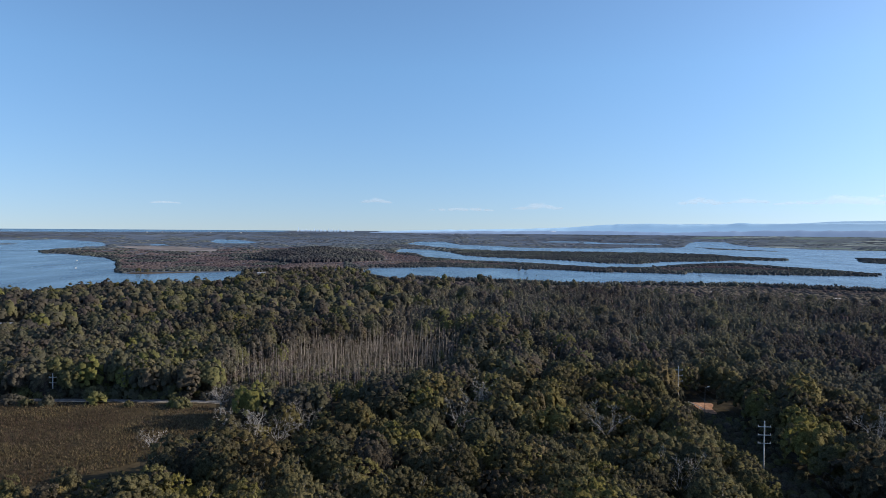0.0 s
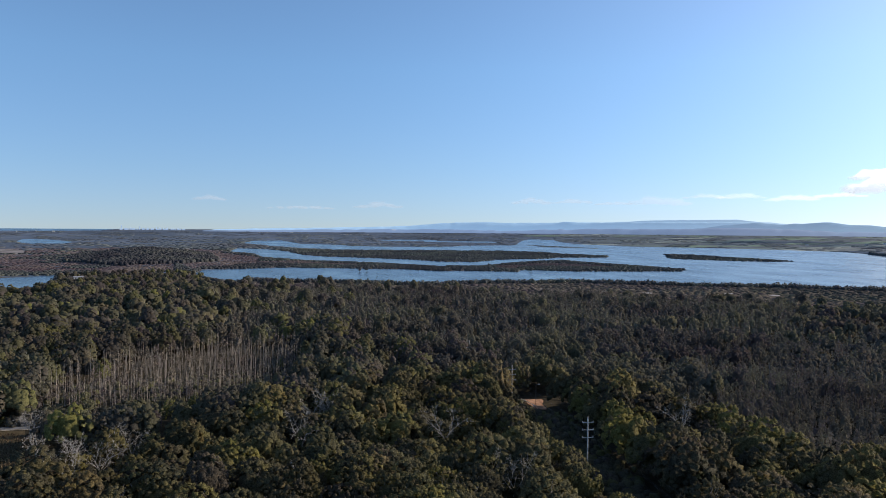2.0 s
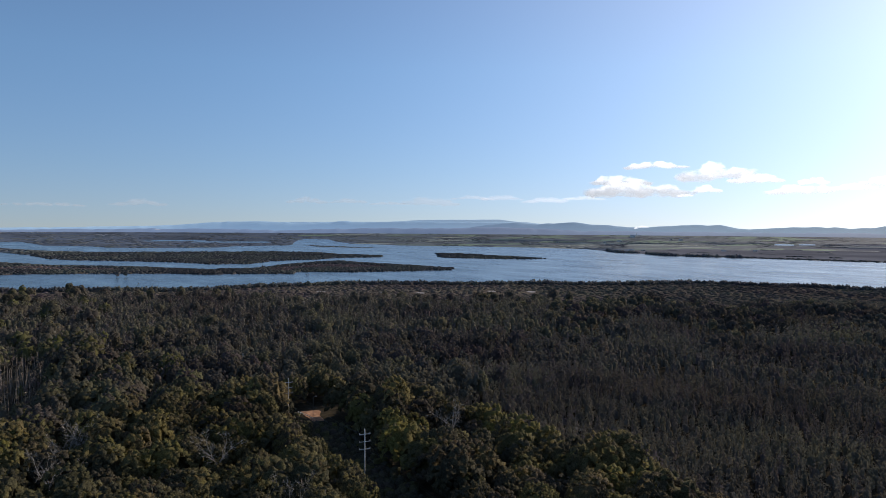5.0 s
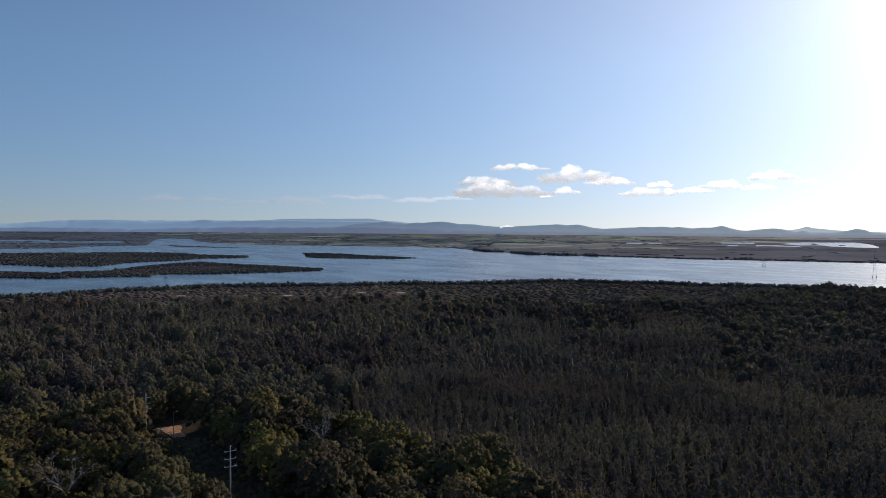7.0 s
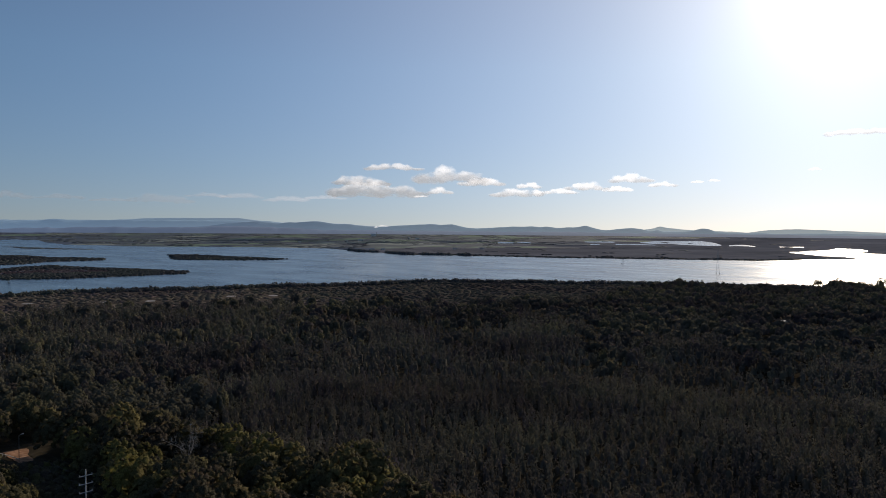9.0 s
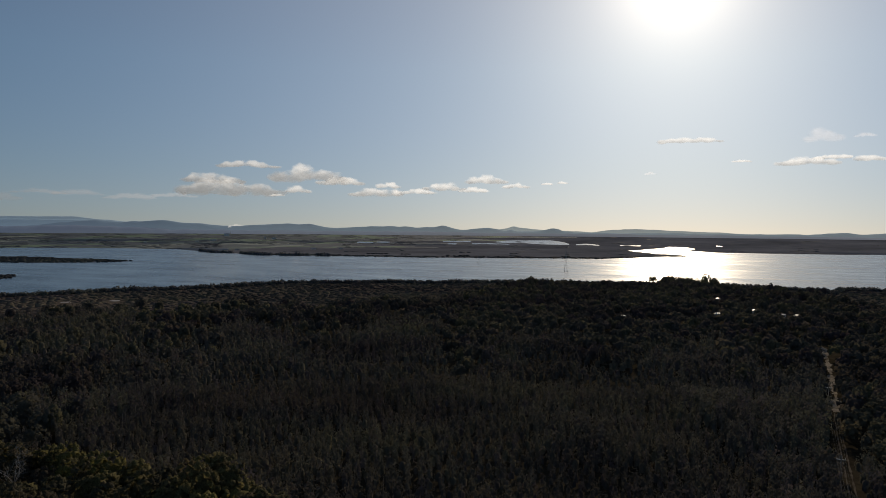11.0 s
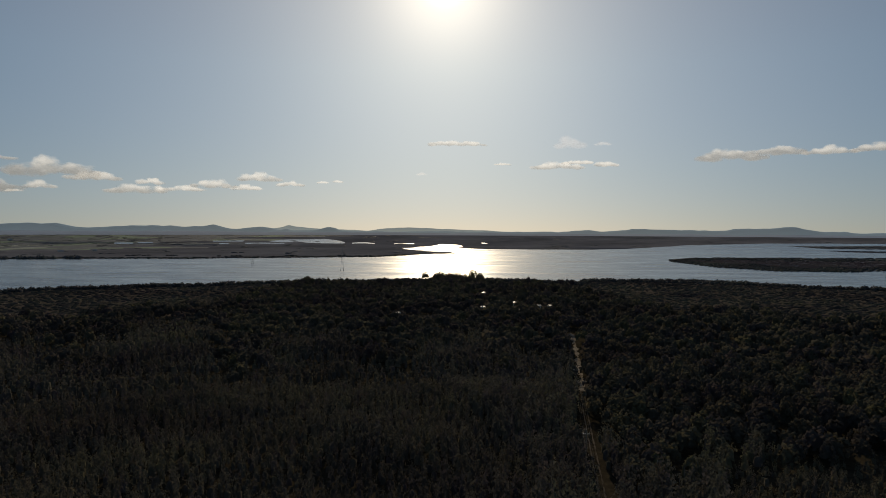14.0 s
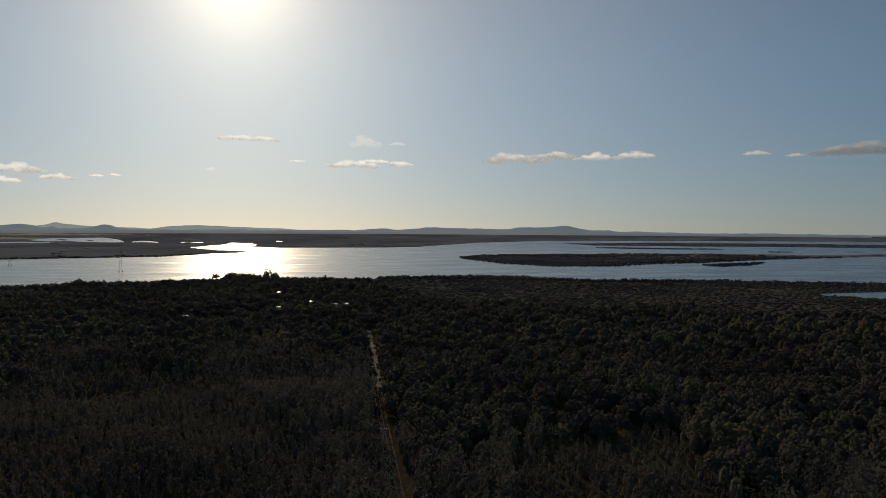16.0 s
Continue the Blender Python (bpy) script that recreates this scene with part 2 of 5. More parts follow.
def fields_material():
    m, n, l, b = material("cane_fields", 0.95, 0.1)
    g = n.new("ShaderNodeNewGeometry")
    v = n.new("ShaderNodeTexVoronoi")
    v.inputs["Scale"].default_value = 1 / 150
    turned = n.new("ShaderNodeMapping")
    turned.inputs["Rotation"].default_value, turned.inputs["Scale"].default_value = (0, 0, radians(48)), (0.55, 1.5, 1.0)
    l.new(g.outputs["Position"], turned.inputs["Vector"])
    l.new(turned.outputs[0], v.inputs["Vector"])
    s = n.new("ShaderNodeSeparateColor")
    l.new(v.outputs["Color"], s.inputs[0])
    # crop colours with the blue of haze painted in
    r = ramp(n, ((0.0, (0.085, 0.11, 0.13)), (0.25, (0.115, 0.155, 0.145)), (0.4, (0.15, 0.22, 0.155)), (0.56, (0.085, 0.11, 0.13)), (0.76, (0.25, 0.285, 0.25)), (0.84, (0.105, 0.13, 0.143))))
    r.color_ramp.interpolation = "CONSTANT"
    l.new(s.outputs[0], r.inputs[0])
    w = ramp(n, ((0.3, (0.75, 0.75, 0.75)), (0.7, (1.2, 1.2, 1.2))))
    l.new(noise_at(n, l, 40, 4).outputs[0], w.inputs[0])
    l.new(mixed(n, l, "MULTIPLY", 1.0, r.outputs[0], w.outputs[0]), b.inputs["Base Color"])
    return m


FIELDS = fields_material()


def water_material():
    m, n, l, b = material("estuary_water", 0.2, 0.5)
    b.inputs["Base Color"].default_value = (0.05, 0.088, 0.125, 1)
    b.inputs["IOR"].default_value = 1.33
    streak = noise_at(n, l, 60, 5, (1.0, 0.35, 1.0))
    r = n.new("ShaderNodeMapRange")
    r.inputs[1].default_value, r.inputs[2].default_value = 0.3, 0.75
    r.inputs[3].default_value, r.inputs[4].default_value = 0.17, 0.32
    l.new(streak.outputs[0], r.inputs[0])
    l.new(r.outputs[0], b.inputs["Roughness"])
    wave = noise_at(n, l, 2.2, 4)
    bumped(n, l, b, wave.outputs[0], 0.45, 0.5)
    return m


WATER = water_material()


HAZE_GLOW = 0.53  # haze over the far hills, which are plain backdrop, put into their glow


def sunward(n, l, away, towards):
    """How far a distant thing lies towards the sun, and a strength that grows with it."""
    g = n.new("ShaderNodeNewGeometry")
    way = n.new("ShaderNodeVectorMath")
    way.operation = "NORMALIZE"
    l.new(g.outputs["Position"], way.inputs[0])
    near = n.new("ShaderNodeVectorMath")
    near.operation = "DOT_PRODUCT"
    near.inputs[1].default_value = (math.sin(radians(SUN_AZ)), math.cos(radians(SUN_AZ)), 0)
    l.new(way.outputs[0], near.inputs[0])
    air = n.new("ShaderNodeMapRange")
    air.interpolation_type = "SMOOTHSTEP"
    air.inputs[1].default_value, air.inputs[2].default_value = 0.55, 1.0
    air.inputs[3].default_value, air.inputs[4].default_value = away, towards
    l.new(near.outputs["Value"], air.inputs[0])
    return near, air


# Distant haze painted into base colour and emission; nothing here is a lamp.
def painted_haze(name, low, high):
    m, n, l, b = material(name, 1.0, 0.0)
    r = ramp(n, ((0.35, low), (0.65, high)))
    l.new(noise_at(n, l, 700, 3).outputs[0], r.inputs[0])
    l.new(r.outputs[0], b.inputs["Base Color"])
    # the painted haze glows brighter and warmer towards the sun
    near, air = sunward(n, l, HAZE_GLOW, HAZE_GLOW * 1.7)
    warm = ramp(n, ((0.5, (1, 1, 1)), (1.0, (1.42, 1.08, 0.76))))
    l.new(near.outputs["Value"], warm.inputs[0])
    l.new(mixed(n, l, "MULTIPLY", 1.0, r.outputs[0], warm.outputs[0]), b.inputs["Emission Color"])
    # and stronger low down, as thicker haze would
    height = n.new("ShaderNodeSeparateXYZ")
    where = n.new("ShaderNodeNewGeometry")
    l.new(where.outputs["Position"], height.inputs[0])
    low_haze = n.new("ShaderNodeMapRange")
    low_haze.inputs[1].default_value, low_haze.inputs[2].default_value = 50.0, 120.0
    low_haze.inputs[3].default_value, low_haze.inputs[4].default_value = 1.25, 0.95
    l.new(height.outputs["Z"], low_haze.inputs[0])
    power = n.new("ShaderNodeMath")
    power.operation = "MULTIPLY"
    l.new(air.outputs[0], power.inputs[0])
    l.new(low_haze.outputs[0], power.inputs[1])
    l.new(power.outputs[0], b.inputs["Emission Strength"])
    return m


def painted(name, colour, rough=0.6, metal=0.0):
    m, n, l, b = material(name, rough, 0.4)
    b.inputs["Metallic"].default_value = metal
    w = ramp(n, ((0.3, tuple(0.8 * k for k in colour)), (0.7, tuple(min(1, 1.1 * k) for k in colour))))
    l.new(noise_at(n, l, 1.5, 5).outputs[0], w.inputs[0])
    l.new(w.outputs[0], b.inputs["Base Color"])
    return m


HILL_FRONT = painted_haze("haze_painted_hills", (0.17, 0.282, 0.41), (0.19, 0.302, 0.43))
HILL_BACK = painted_haze("haze_painted_range", (0.31, 0.465, 0.6), (0.32, 0.475, 0.61))
HILL_PALE = painted_haze("haze_painted_north_hills", (0.265, 0.42, 0.565), (0.275, 0.43, 0.575))
HILL_LOW = painted_haze("haze_painted_low_hills", (0.145, 0.215, 0.33), (0.165, 0.235, 0.35))
PYLON_STEEL = painted("dull_pylon_steel", (0.3, 0.31, 0.32), 0.8)
GALVANISED = painted("galvanised_steel", (0.5, 0.5, 0.5), 0.5, 0.6)
CONCRETE_POLE = painted("pale_concrete", (0.55, 0.53, 0.5), 0.8)
TIMBER = painted("weathered_timber", (0.2, 0.17, 0.14), 0.9)
WIRE = painted("dull_wire", (0.12, 0.12, 0.12), 0.6, 0.5)
WHITE_PAINT = painted("white_paint", (0.78, 0.75, 0.68), 0.6)
ROOF_STEEL = painted("pale_roof_steel", (0.34, 0.35, 0.36), 0.5, 0.3)
ROOF_DARK = painted("weathered_grey_roof", (0.3, 0.3, 0.31), 0.6)
GLASS_DARK = painted("dark_window_glass", (0.03, 0.035, 0.04), 0.15)
# the towers carry the hills' haze as colour and glow
TOWER_FACADE = painted_haze("tower_facade_haze_glow", (0.32, 0.435, 0.57), (0.37, 0.485, 0.62))


def cloud_material(name, glow, dense, grey=0.6, tint=(0.91, 0.97, 1.05, 1)):
    """White cloud: scattered light painted as glow, thin and frayed towards the rim of each billow, with painted grey
    shade below.
    """
    m, n, l, b = material(name, 1.0, 0.0)
    b.inputs["Base Color"].default_value = (0.3, 0.3, 0.3, 1)
    b.inputs["Emission Color"].default_value = tint
    body, level = n.new("ShaderNodeAttribute"), n.new("ShaderNodeAttribute")
    body.attribute_name, level.attribute_name = "body", "level"
    rough = noise_at(n, l, 60, 5, (1.0, 1.0, 1.7))
    # shade put into the glow: greyer inside and below, bright along the top
    shade = n.new("ShaderNodeMath")
    shade.operation = "MULTIPLY_ADD"
    shade.inputs[1].default_value = 0.9
    l.new(rough.outputs[0], shade.inputs[0])
    l.new(level.outputs["Fac"], shade.inputs[2])
    full = n.new("ShaderNodeMapRange")
    full.interpolation_type = "SMOOTHSTEP"
    full.inputs[1].default_value, full.inputs[2].default_value = 0.12, 0.78
    full.inputs[3].default_value, full.inputs[4].default_value = grey, 1.0
    l.new(shade.outputs[0], full.inputs[0])
    # stronger glow towards the sun stands in for light shining through
    sunward_glow = sunward(n, l, glow, glow * 4.4)[1]
    power = n.new("ShaderNodeMath")
    power.operation = "MULTIPLY"
    l.new(full.outputs[0], power.inputs[0])
    l.new(sunward_glow.outputs[0], power.inputs[1])
    l.new(power.outputs[0], b.inputs["Emission Strength"])
    thick = n.new("ShaderNodeMath")
    thick.operation = "ADD"
    l.new(body.outputs["Fac"], thick.inputs[0])
    l.new(rough.outputs[0], thick.inputs[1])
    f = n.new("ShaderNodeMapRange")
    f.interpolation_type = "SMOOTHSTEP"
    f.inputs[1].default_value, f.inputs[2].default_value = 0.42, 1.12
    f.inputs[4].default_value = dense
    l.new(thick.outputs[0], f.inputs[0])
    clear = n.new("ShaderNodeBsdfTransparent")
    q = n.new("ShaderNodeMixShader")
    l.new(f.outputs[0], q.inputs[0])
    l.new(clear.outputs[0], q.inputs[1])
    l.new(b.outputs[0], q.inputs[2])
    l.new(q.outputs[0], n["Material Output"].inputs[0])
    return m


# clouds and smoke glow in place of scattered sunlight
CLOUD = cloud_material("cloud_white", 0.56, 0.56, 0.42)
CLOUD_FAINT = cloud_material("cloud_faint", 0.72, 0.11, 0.75, (0.98, 0.95, 1.0, 1))
SMOKE = cloud_material("white_smoke", 0.6, 0.3, 0.9)

# ---- mesh helpers ----


def mesh_of(name, verts, faces, mats, index=None, smooth=False):
    """A mesh from arrays; all faces have the same number of corners."""
    verts, faces = np.asarray(verts, np.float32), np.asarray(faces, np.int32)
    me = bpy.data.meshes.new(name)
    k = faces.shape[1]
    me.vertices.add(len(verts))
    me.vertices.foreach_set("co", verts.ravel())
    me.loops.add(faces.size)
    me.loops.foreach_set("vertex_index", faces.ravel())
    me.polygons.add(len(faces))
    me.polygons.foreach_set("loop_start", np.arange(0, faces.size, k, dtype=np.int32))
    for m in mats:
        me.materials.append(m)
    if index is not None:
        me.polygons.foreach_set("material_index", np.asarray(index, np.int32))
    if smooth:
        me.polygons.foreach_set("use_smooth", np.ones(len(faces), bool))
    me.update(calc_edges=True)
    return me


def part(name, bm, mat, parent, label=""):
    """One bmesh as one mesh object under a thing or a part."""
    me = bpy.data.meshes.new(name)
    bm.to_mesh(me)
    bm.free()
    me.materials.append(mat)
    ob = new(name, me)
    ob.parent = parent
    return tagged(ob, label)


def tube(bm, a, b, ra, rb, sides=6):
    """A tapered round bar from a to b."""
    a, b = Vector(a), Vector(b)
    q = (b - a).to_track_quat("Z", "Y")
    rings = []
    for p, r in ((a, ra), (b, rb)):
        rings.append([bm.verts.new(p + q @ Vector((r * math.cos(6.28319 * k / sides), r * math.sin(6.28319 * k / sides), 0))) for k in range(sides)])
    for k in range(sides):
        bm.faces.new((rings[0][k], rings[0][(k + 1) % sides], rings[1][(k + 1) % sides], rings[1][k]))
    bm.faces.new(rings[0][::-1])
    bm.faces.new(rings[1])


def box(bm, x0, y0, z0, x1, y1, z1, bevel=0.0):
    made = bmesh.ops.create_cube(bm, size=1, matrix=Matrix.LocRotScale(((x0 + x1) / 2, (y0 + y1) / 2, (z0 + z1) / 2), None, (abs(x1 - x0), abs(y1 - y0), abs(z1 - z0))))
    if bevel:
        edges = list({e for v in made["verts"] for e in v.link_edges})
        bmesh.ops.bevel(bm, geom=edges, offset=bevel, segments=1, affect="EDGES")


def at(az, r):
    return r * np.sin(np.radians(az)), r * np.cos(np.radians(az))


# ---- plan ----
# Shores as bearing (degrees from +y towards +x) and distance (metres) from the take-off point.
MID_EYE = 76.0
FLAT_TO, EDGE = 3200.0, 4900.0


def dip(r):
    """Slope at which the plain is seen from above; past FLAT_TO the land rises gently to the rim."""
    r = np.maximum(np.asarray(r, float), 1.0)
    return np.where(r < FLAT_TO, MID_EYE / r, 0.02375 - 0.01955 * (r - FLAT_TO) / (EDGE - FLAT_TO))


def base(r):
    return np.where(np.asarray(r) < FLAT_TO, 0.0, MID_EYE - np.asarray(r) * dip(r))


NEAR_SHORE = [(-6.7, 1100), (-4.6, 960), (-1.6, 950), (5.8, 920), (9.9, 885), (12.9, 890), (17.2, 930), (24.1, 960), (28.4, 960), (34, 965),
              (37.2, 980), (44.3, 1000), (51.4, 1070), (54, 1070), (60.2, 1080), (62, 1060), (66.5, 1095), (69.4, 1100), (74.3, 1100), (78.4, 1130),
              (83.3, 1150), (86.4, 1140), (92.2, 1110), (92.9, 1070), (93.4, 1160), (101.8, 1200), (104.9, 1175), (110.5, 1145), (118.5, 1190),
              (124.2, 1210), (130.8, 1270), (146, 1300)]
FAR_SHORE_NORTH = [(-2.9, 3350), (-2.1, 3540), (0, 3600), (0.8, 3400), (1.4, 3190), (4.8, 2970), (5.4, 2800), (9.3, 2710), (13.8, 2790), (14.4, 2980),
                   (18.9, 3110), (19.2, 3570), (19.8, 3930), (22.2, 3880), (22.2, 3670), (23.7, 3390), (26, 3280), (29, 3150), (34, 3050), (38.3, 2970),
                   (42.9, 2800), (44.3, 2600), (45.3, 2420), (46.8, 2380), (48.8, 2190), (53.9, 2130), (61.9, 2030), (69.1, 2060)]
FAR_SHORE_EAST = [(76.1, 2090), (78.4, 2200), (80, 2320), (82.6, 2410), (82.5, 2590), (80.4, 2690), (78.2, 3050), (78.9, 3160), (81.1, 3400),
                  (81.2, 3600), (83.4, 3500), (83.5, 3370), (82.8, 3150), (85.6, 2940), (94.1, 3020), (97.4, 3280), (99.9, 3530), (101, 3680),
                  (106.6, 3960), (114.3, 4070), (130.7, 4250), (146, 4300)]
WATERS = {
    "river": NEAR_SHORE + (FAR_SHORE_NORTH + FAR_SHORE_EAST)[::-1],
    "bay": [(-50, 700), (-34.3, 720), (-30.4, 747), (-26.8, 756), (-23.8, 765), (-20.2, 792), (-18.1, 840), (-16, 960), (-15.9, 1160), (-18.1, 1130), (-21.4, 1120),
            (-23.7, 1100), (-25.2, 1170), (-25, 1320), (-25.1, 1540), (-25.7, 1710), (-27.1, 1860), (-28.6, 1990), (-29.8, 2050), (-30.1, 2240),
            (-28.6, 2500), (-27.1, 2710), (-25.7, 2790), (-25.8, 3310), (-27.1, 3520), (-28.9, 3710), (-30.7, 3650), (-34.3, 3720), (-50, 3750)],
    "lake": [(-18.5, 3460), (-17.7, 3250), (-15.5, 3250), (-14.8, 3400), (-16.4, 3680), (-18.1, 3740)],
    "small_lake": [(-23, 2950), (-21.4, 2850), (-21.5, 3050), (-22.9, 3160)],
    "lagoon": [(67.74, 3920), (68.86, 4090), (69.31, 4125), (70.22, 4135), (72.4, 4170), (72.95, 4070), (73.5, 3940), (73.92, 3705), (72.95, 3670), (72.04, 3700),
               (70.9, 3750), (70.22, 3845), (68.86, 3810)],
    "lagoon_arm": [(63.6, 3895), (63.6, 3985), (65.97, 4005), (65.97, 3910)],
    "lagoon_chain": [(65.88, 3740), (66.63, 3740), (67.52, 3755), (69.09, 3675), (69.09, 3635), (68.3, 3670), (67.52, 3655), (66.7, 3690), (66.3, 3640), (65.88, 3650)],
    "west_pond": [(64.0, 3690), (64.78, 3705), (64.78, 3610), (64.0, 3610)],
    "east_pond": [(74.33, 3730), (74.93, 3810), (75.58, 3795), (76.22, 3675), (76.22, 3620), (75.53, 3680), (74.9, 3700), (74.33, 3650)],
    "thin_pond": [(77.75, 3690), (78.3, 3670), (79.42, 3690), (79.42, 3620), (78.3, 3650), (77.75, 3620)],
    "small_pond": [(56.6, 3815), (57.96, 3795), (57.96, 3685), (56.6, 3690)],
    "faint_pond": [(58.2, 3835), (59.35, 3845), (59.35, 3760), (58.2, 3750)],
    "basin": [(84.7, 3720), (85.5, 3700), (85.4, 3830), (84.8, 3820)],
    "pond": [(126.4, 1030), (128.5, 1020), (130.9, 1020), (146, 1040), (146, 1130), (130.8, 1130), (127.8, 1070)],
    "sea": [(-60, 4560), (-30, 4590), (-20, 4640), (-13, 4740), (-12, 4899), (-60, 4899)],
    "far_reach": [(7.5, 3640), (12.5, 3660), (12.5, 3740), (9, 3760)],
    "far_reach_two": [(10.5, 3500), (17.5, 3480), (17.2, 3600), (12, 3600)],
}
LANDS = {
    "strip": [(-9, 1530), (-6.7, 1220), (-5.5, 1240), (-3.1, 1250), (-0.3, 1280), (3.3, 1260), (9.9, 1220), (12.6, 1180), (15.3, 1190), (19.1, 1180), (19.3, 1230),
              (23.8, 1220), (28.4, 1250), (31.9, 1290), (32.2, 1350), (31.5, 1360), (29.2, 1430), (25.3, 1530), (22.8, 1640), (20.9, 1590), (18.5, 1480),
              (17, 1380), (16, 1340), (13.5, 1340), (13.1, 1300), (8.7, 1410), (6.1, 1470), (1.9, 1540), (-0.4, 1670), (-1.5, 1710), (-2.2, 1970),
              (-3.4, 2060), (-6.1, 2350), (-9, 2400)],
    "middle_land": [(0.6, 2120), (1.1, 1970), (1.9, 1850), (3.3, 1770), (9.9, 1620), (12.9, 1510), (15.7, 1510), (17.2, 1620), (19.1, 1680), (20.9, 1710),
                    (22.8, 1800), (26.2, 1850), (26.3, 1970), (26.1, 1990), (23, 2060), (21.4, 2210), (17.2, 2300), (9.9, 2290), (4.7, 2310), (1.9, 2450),
                    (0, 2700), (-2.9, 3250), (-7, 3100), (-7, 2560), (-6.1, 2540), (-3.3, 2450), (-1.2, 2380)],
    "long_islet": [(20, 3150), (21.3, 2840), (25.6, 2720), (25.6, 2790), (22.7, 2990), (20.1, 3190)],
    "islet": [(30.6, 2210), (30.9, 1870), (32.8, 1810), (37.4, 1780), (39.8, 1830), (39.6, 1860), (38.4, 1910), (35.1, 2050), (32.6, 2170), (30.9, 2200)],
    "east_island": [(99.7, 2020), (100.2, 1910), (103.3, 1680), (107.5, 1580), (110.5, 1610), (112.3, 1630), (115.2, 1770), (118.7, 1880), (122.9, 2150),
                    (126.4, 2370), (130.7, 2680), (146, 2750), (146, 3050), (130.7, 3010), (128.4, 2770), (126, 2680), (122.9, 2710), (118.4, 2650), (110.4, 2410),
                    (101.8, 2250), (99.8, 2080)],
    "sand_islet": [(118.7, 1760), (120.1, 1700), (122.3, 1820), (123.5, 2010), (122.9, 1990), (121, 1900), (119, 1800)],
    "low_islet": [(110.8, 3230), (113.1, 3110), (116.9, 3130), (120.2, 3230), (120, 3290), (114.8, 3300), (110.9, 3300)],
    "speck_islet": [(122.9, 2920), (124.1, 2890), (125.5, 3010), (125.2, 3070), (123.3, 3070)],
    "speck_islet_two": [(127.9, 3120), (129.5, 3170), (129.4, 3240), (128.1, 3190)],
    "outer_bar": [(107.6, 3770), (110.4, 3480), (119, 3510), (124.8, 3580), (130.7, 3630), (146, 3650), (146, 3980), (130.7, 3970), (121, 3930), (114.8, 3880), (110.4, 3740)],
    "bay_islet": [(-50, 3020), (-34.3, 3050), (-31.7, 3110), (-31.3, 3200), (-31.7, 3240), (-34.3, 3300), (-50, 3320)],
    "lagoon_islet": [(69.22, 3995), (69.77, 4040), (70.26, 3905), (69.77, 3880)],
    "lagoon_islet_two": [(71.31, 3915), (71.76, 3930), (71.9, 3815), (71.4, 3805)],
}
PX, PY = 21.6, 1237.0


def uv(az, r):
    return np.asarray(az, float) * PX, dip(r) * PY


def inside_depth(poly, az, r):
    """Signed distance to an outline, in units of bearing and dip: positive inside."""
    pu, pv = uv(*np.array(poly, float).T)
    u, v = uv(az, r)
    best, odd = np.full(u.shape, 1e18), np.zeros(u.shape, bool)
    n = len(pu)
    for k in range(n):
        au, av, bu, bv = pu[k], pv[k], pu[(k + 1) % n], pv[(k + 1) % n]
        du, dv = bu - au, bv - av
        s = np.clip(((u - au) * du + (v - av) * dv) / (du * du + dv * dv + 1e-9), 0, 1)
        best = np.minimum(best, (u - au - s * du) ** 2 + (v - av - s * dv) ** 2)
        if dv:
            odd ^= ((av > v) != (bv > v)) & (u < au + (v - av) * du / dv)
    return np.where(odd, 1, -1) * np.sqrt(best)


def wet(az, r):
    """Positive in water, negative on land."""
    az, r = np.asarray(az, float), np.asarray(r, float)
    out = np.full(az.shape, -1e9)
    for poly in WATERS.values():
        out = np.maximum(out, inside_depth(poly, az, r))
    for poly in LANDS.values():
        out = np.minimum(out, -inside_depth(poly, az, r))
    return out


def in_plan(poly, x, y):
    """Whether points of the plan, in metres, lie inside an outline."""
    p, odd = np.array(poly, float), np.zeros(np.shape(x), bool)
    for (ax, ay), (bx, by) in zip(p, np.roll(p, -1, 0)):
        if by != ay:
            odd ^= ((ay > y) != (by > y)) & (x < ax + (y - ay) * (bx - ax) / (by - ay))
    return odd


MARSH = [(-300, 250), (-136, 251), (-90, 250), (-72, 244), (-66, 222), (-66, 202), (-78, 192), (-88, 182), (-98, 172), (-112, 160), (-300, 110)]
DEAD_STAND = [(-90, 268), (-68, 264), (-41, 272), (-19, 284), (5, 318), (14, 390), (-27, 400), (-66, 370), (-86, 321)]
GUM_WOOD = [(-100, 160), (-86, 166), (-69, 168), (-67, 178), (-55, 190), (-46, 200), (-36, 203), (-24, 212), (-15, 228), (-4, 240), (14, 252), (38, 260), (66, 272), (106, 276), (128, 250),
            (137, 199), (136, 172), (147, 140), (138, 116), (134, 60), (-110, 60)]
CORRIDOR = [(66, 60), (71, 120), (75, 172), (84, 228), (85, 264), (101, 264), (100, 228), (93, 172), (89, 120), (86, 60)]
HEATH = [(60, -90), (260, -130), (235, -60), (150, -42), (60, -45)]


REGROWTH = [(95, 280), (150, 252), (171, 241), (225, 222), (281, 234), (331, 220), (346, 180), (350, 160), (387, 133), (384, 73), (300, 30), (220, 0), (60, 0), (60, 60), (134, 60), (150, 140), (140, 200)]


def smooth(a, b, x):
    s = np.clip((x - a) / (b - a), 0, 1)
    return s * s * (3 - 2 * s)


def track_y(x):
    return np.interp(x, [150, 205, 310, 400, 520, 600, 680], [-19.5, -19.5, -20, -22.5, -23, -20, -12])


def ground_z(az, r):
    r = np.asarray(r, float)
    d = wet(az, r)
    land = 1.2 * smooth(0, 3, -d) + 3.0 * smooth(900, 600, r)
    land = land + 20 * np.exp(-((np.asarray(az) + 10) / 4.2) ** 2 - ((r - 1620) / 230) ** 2)
    return base(r) + np.where(d > 0, -np.clip(d * 0.4, 0, 2), land)


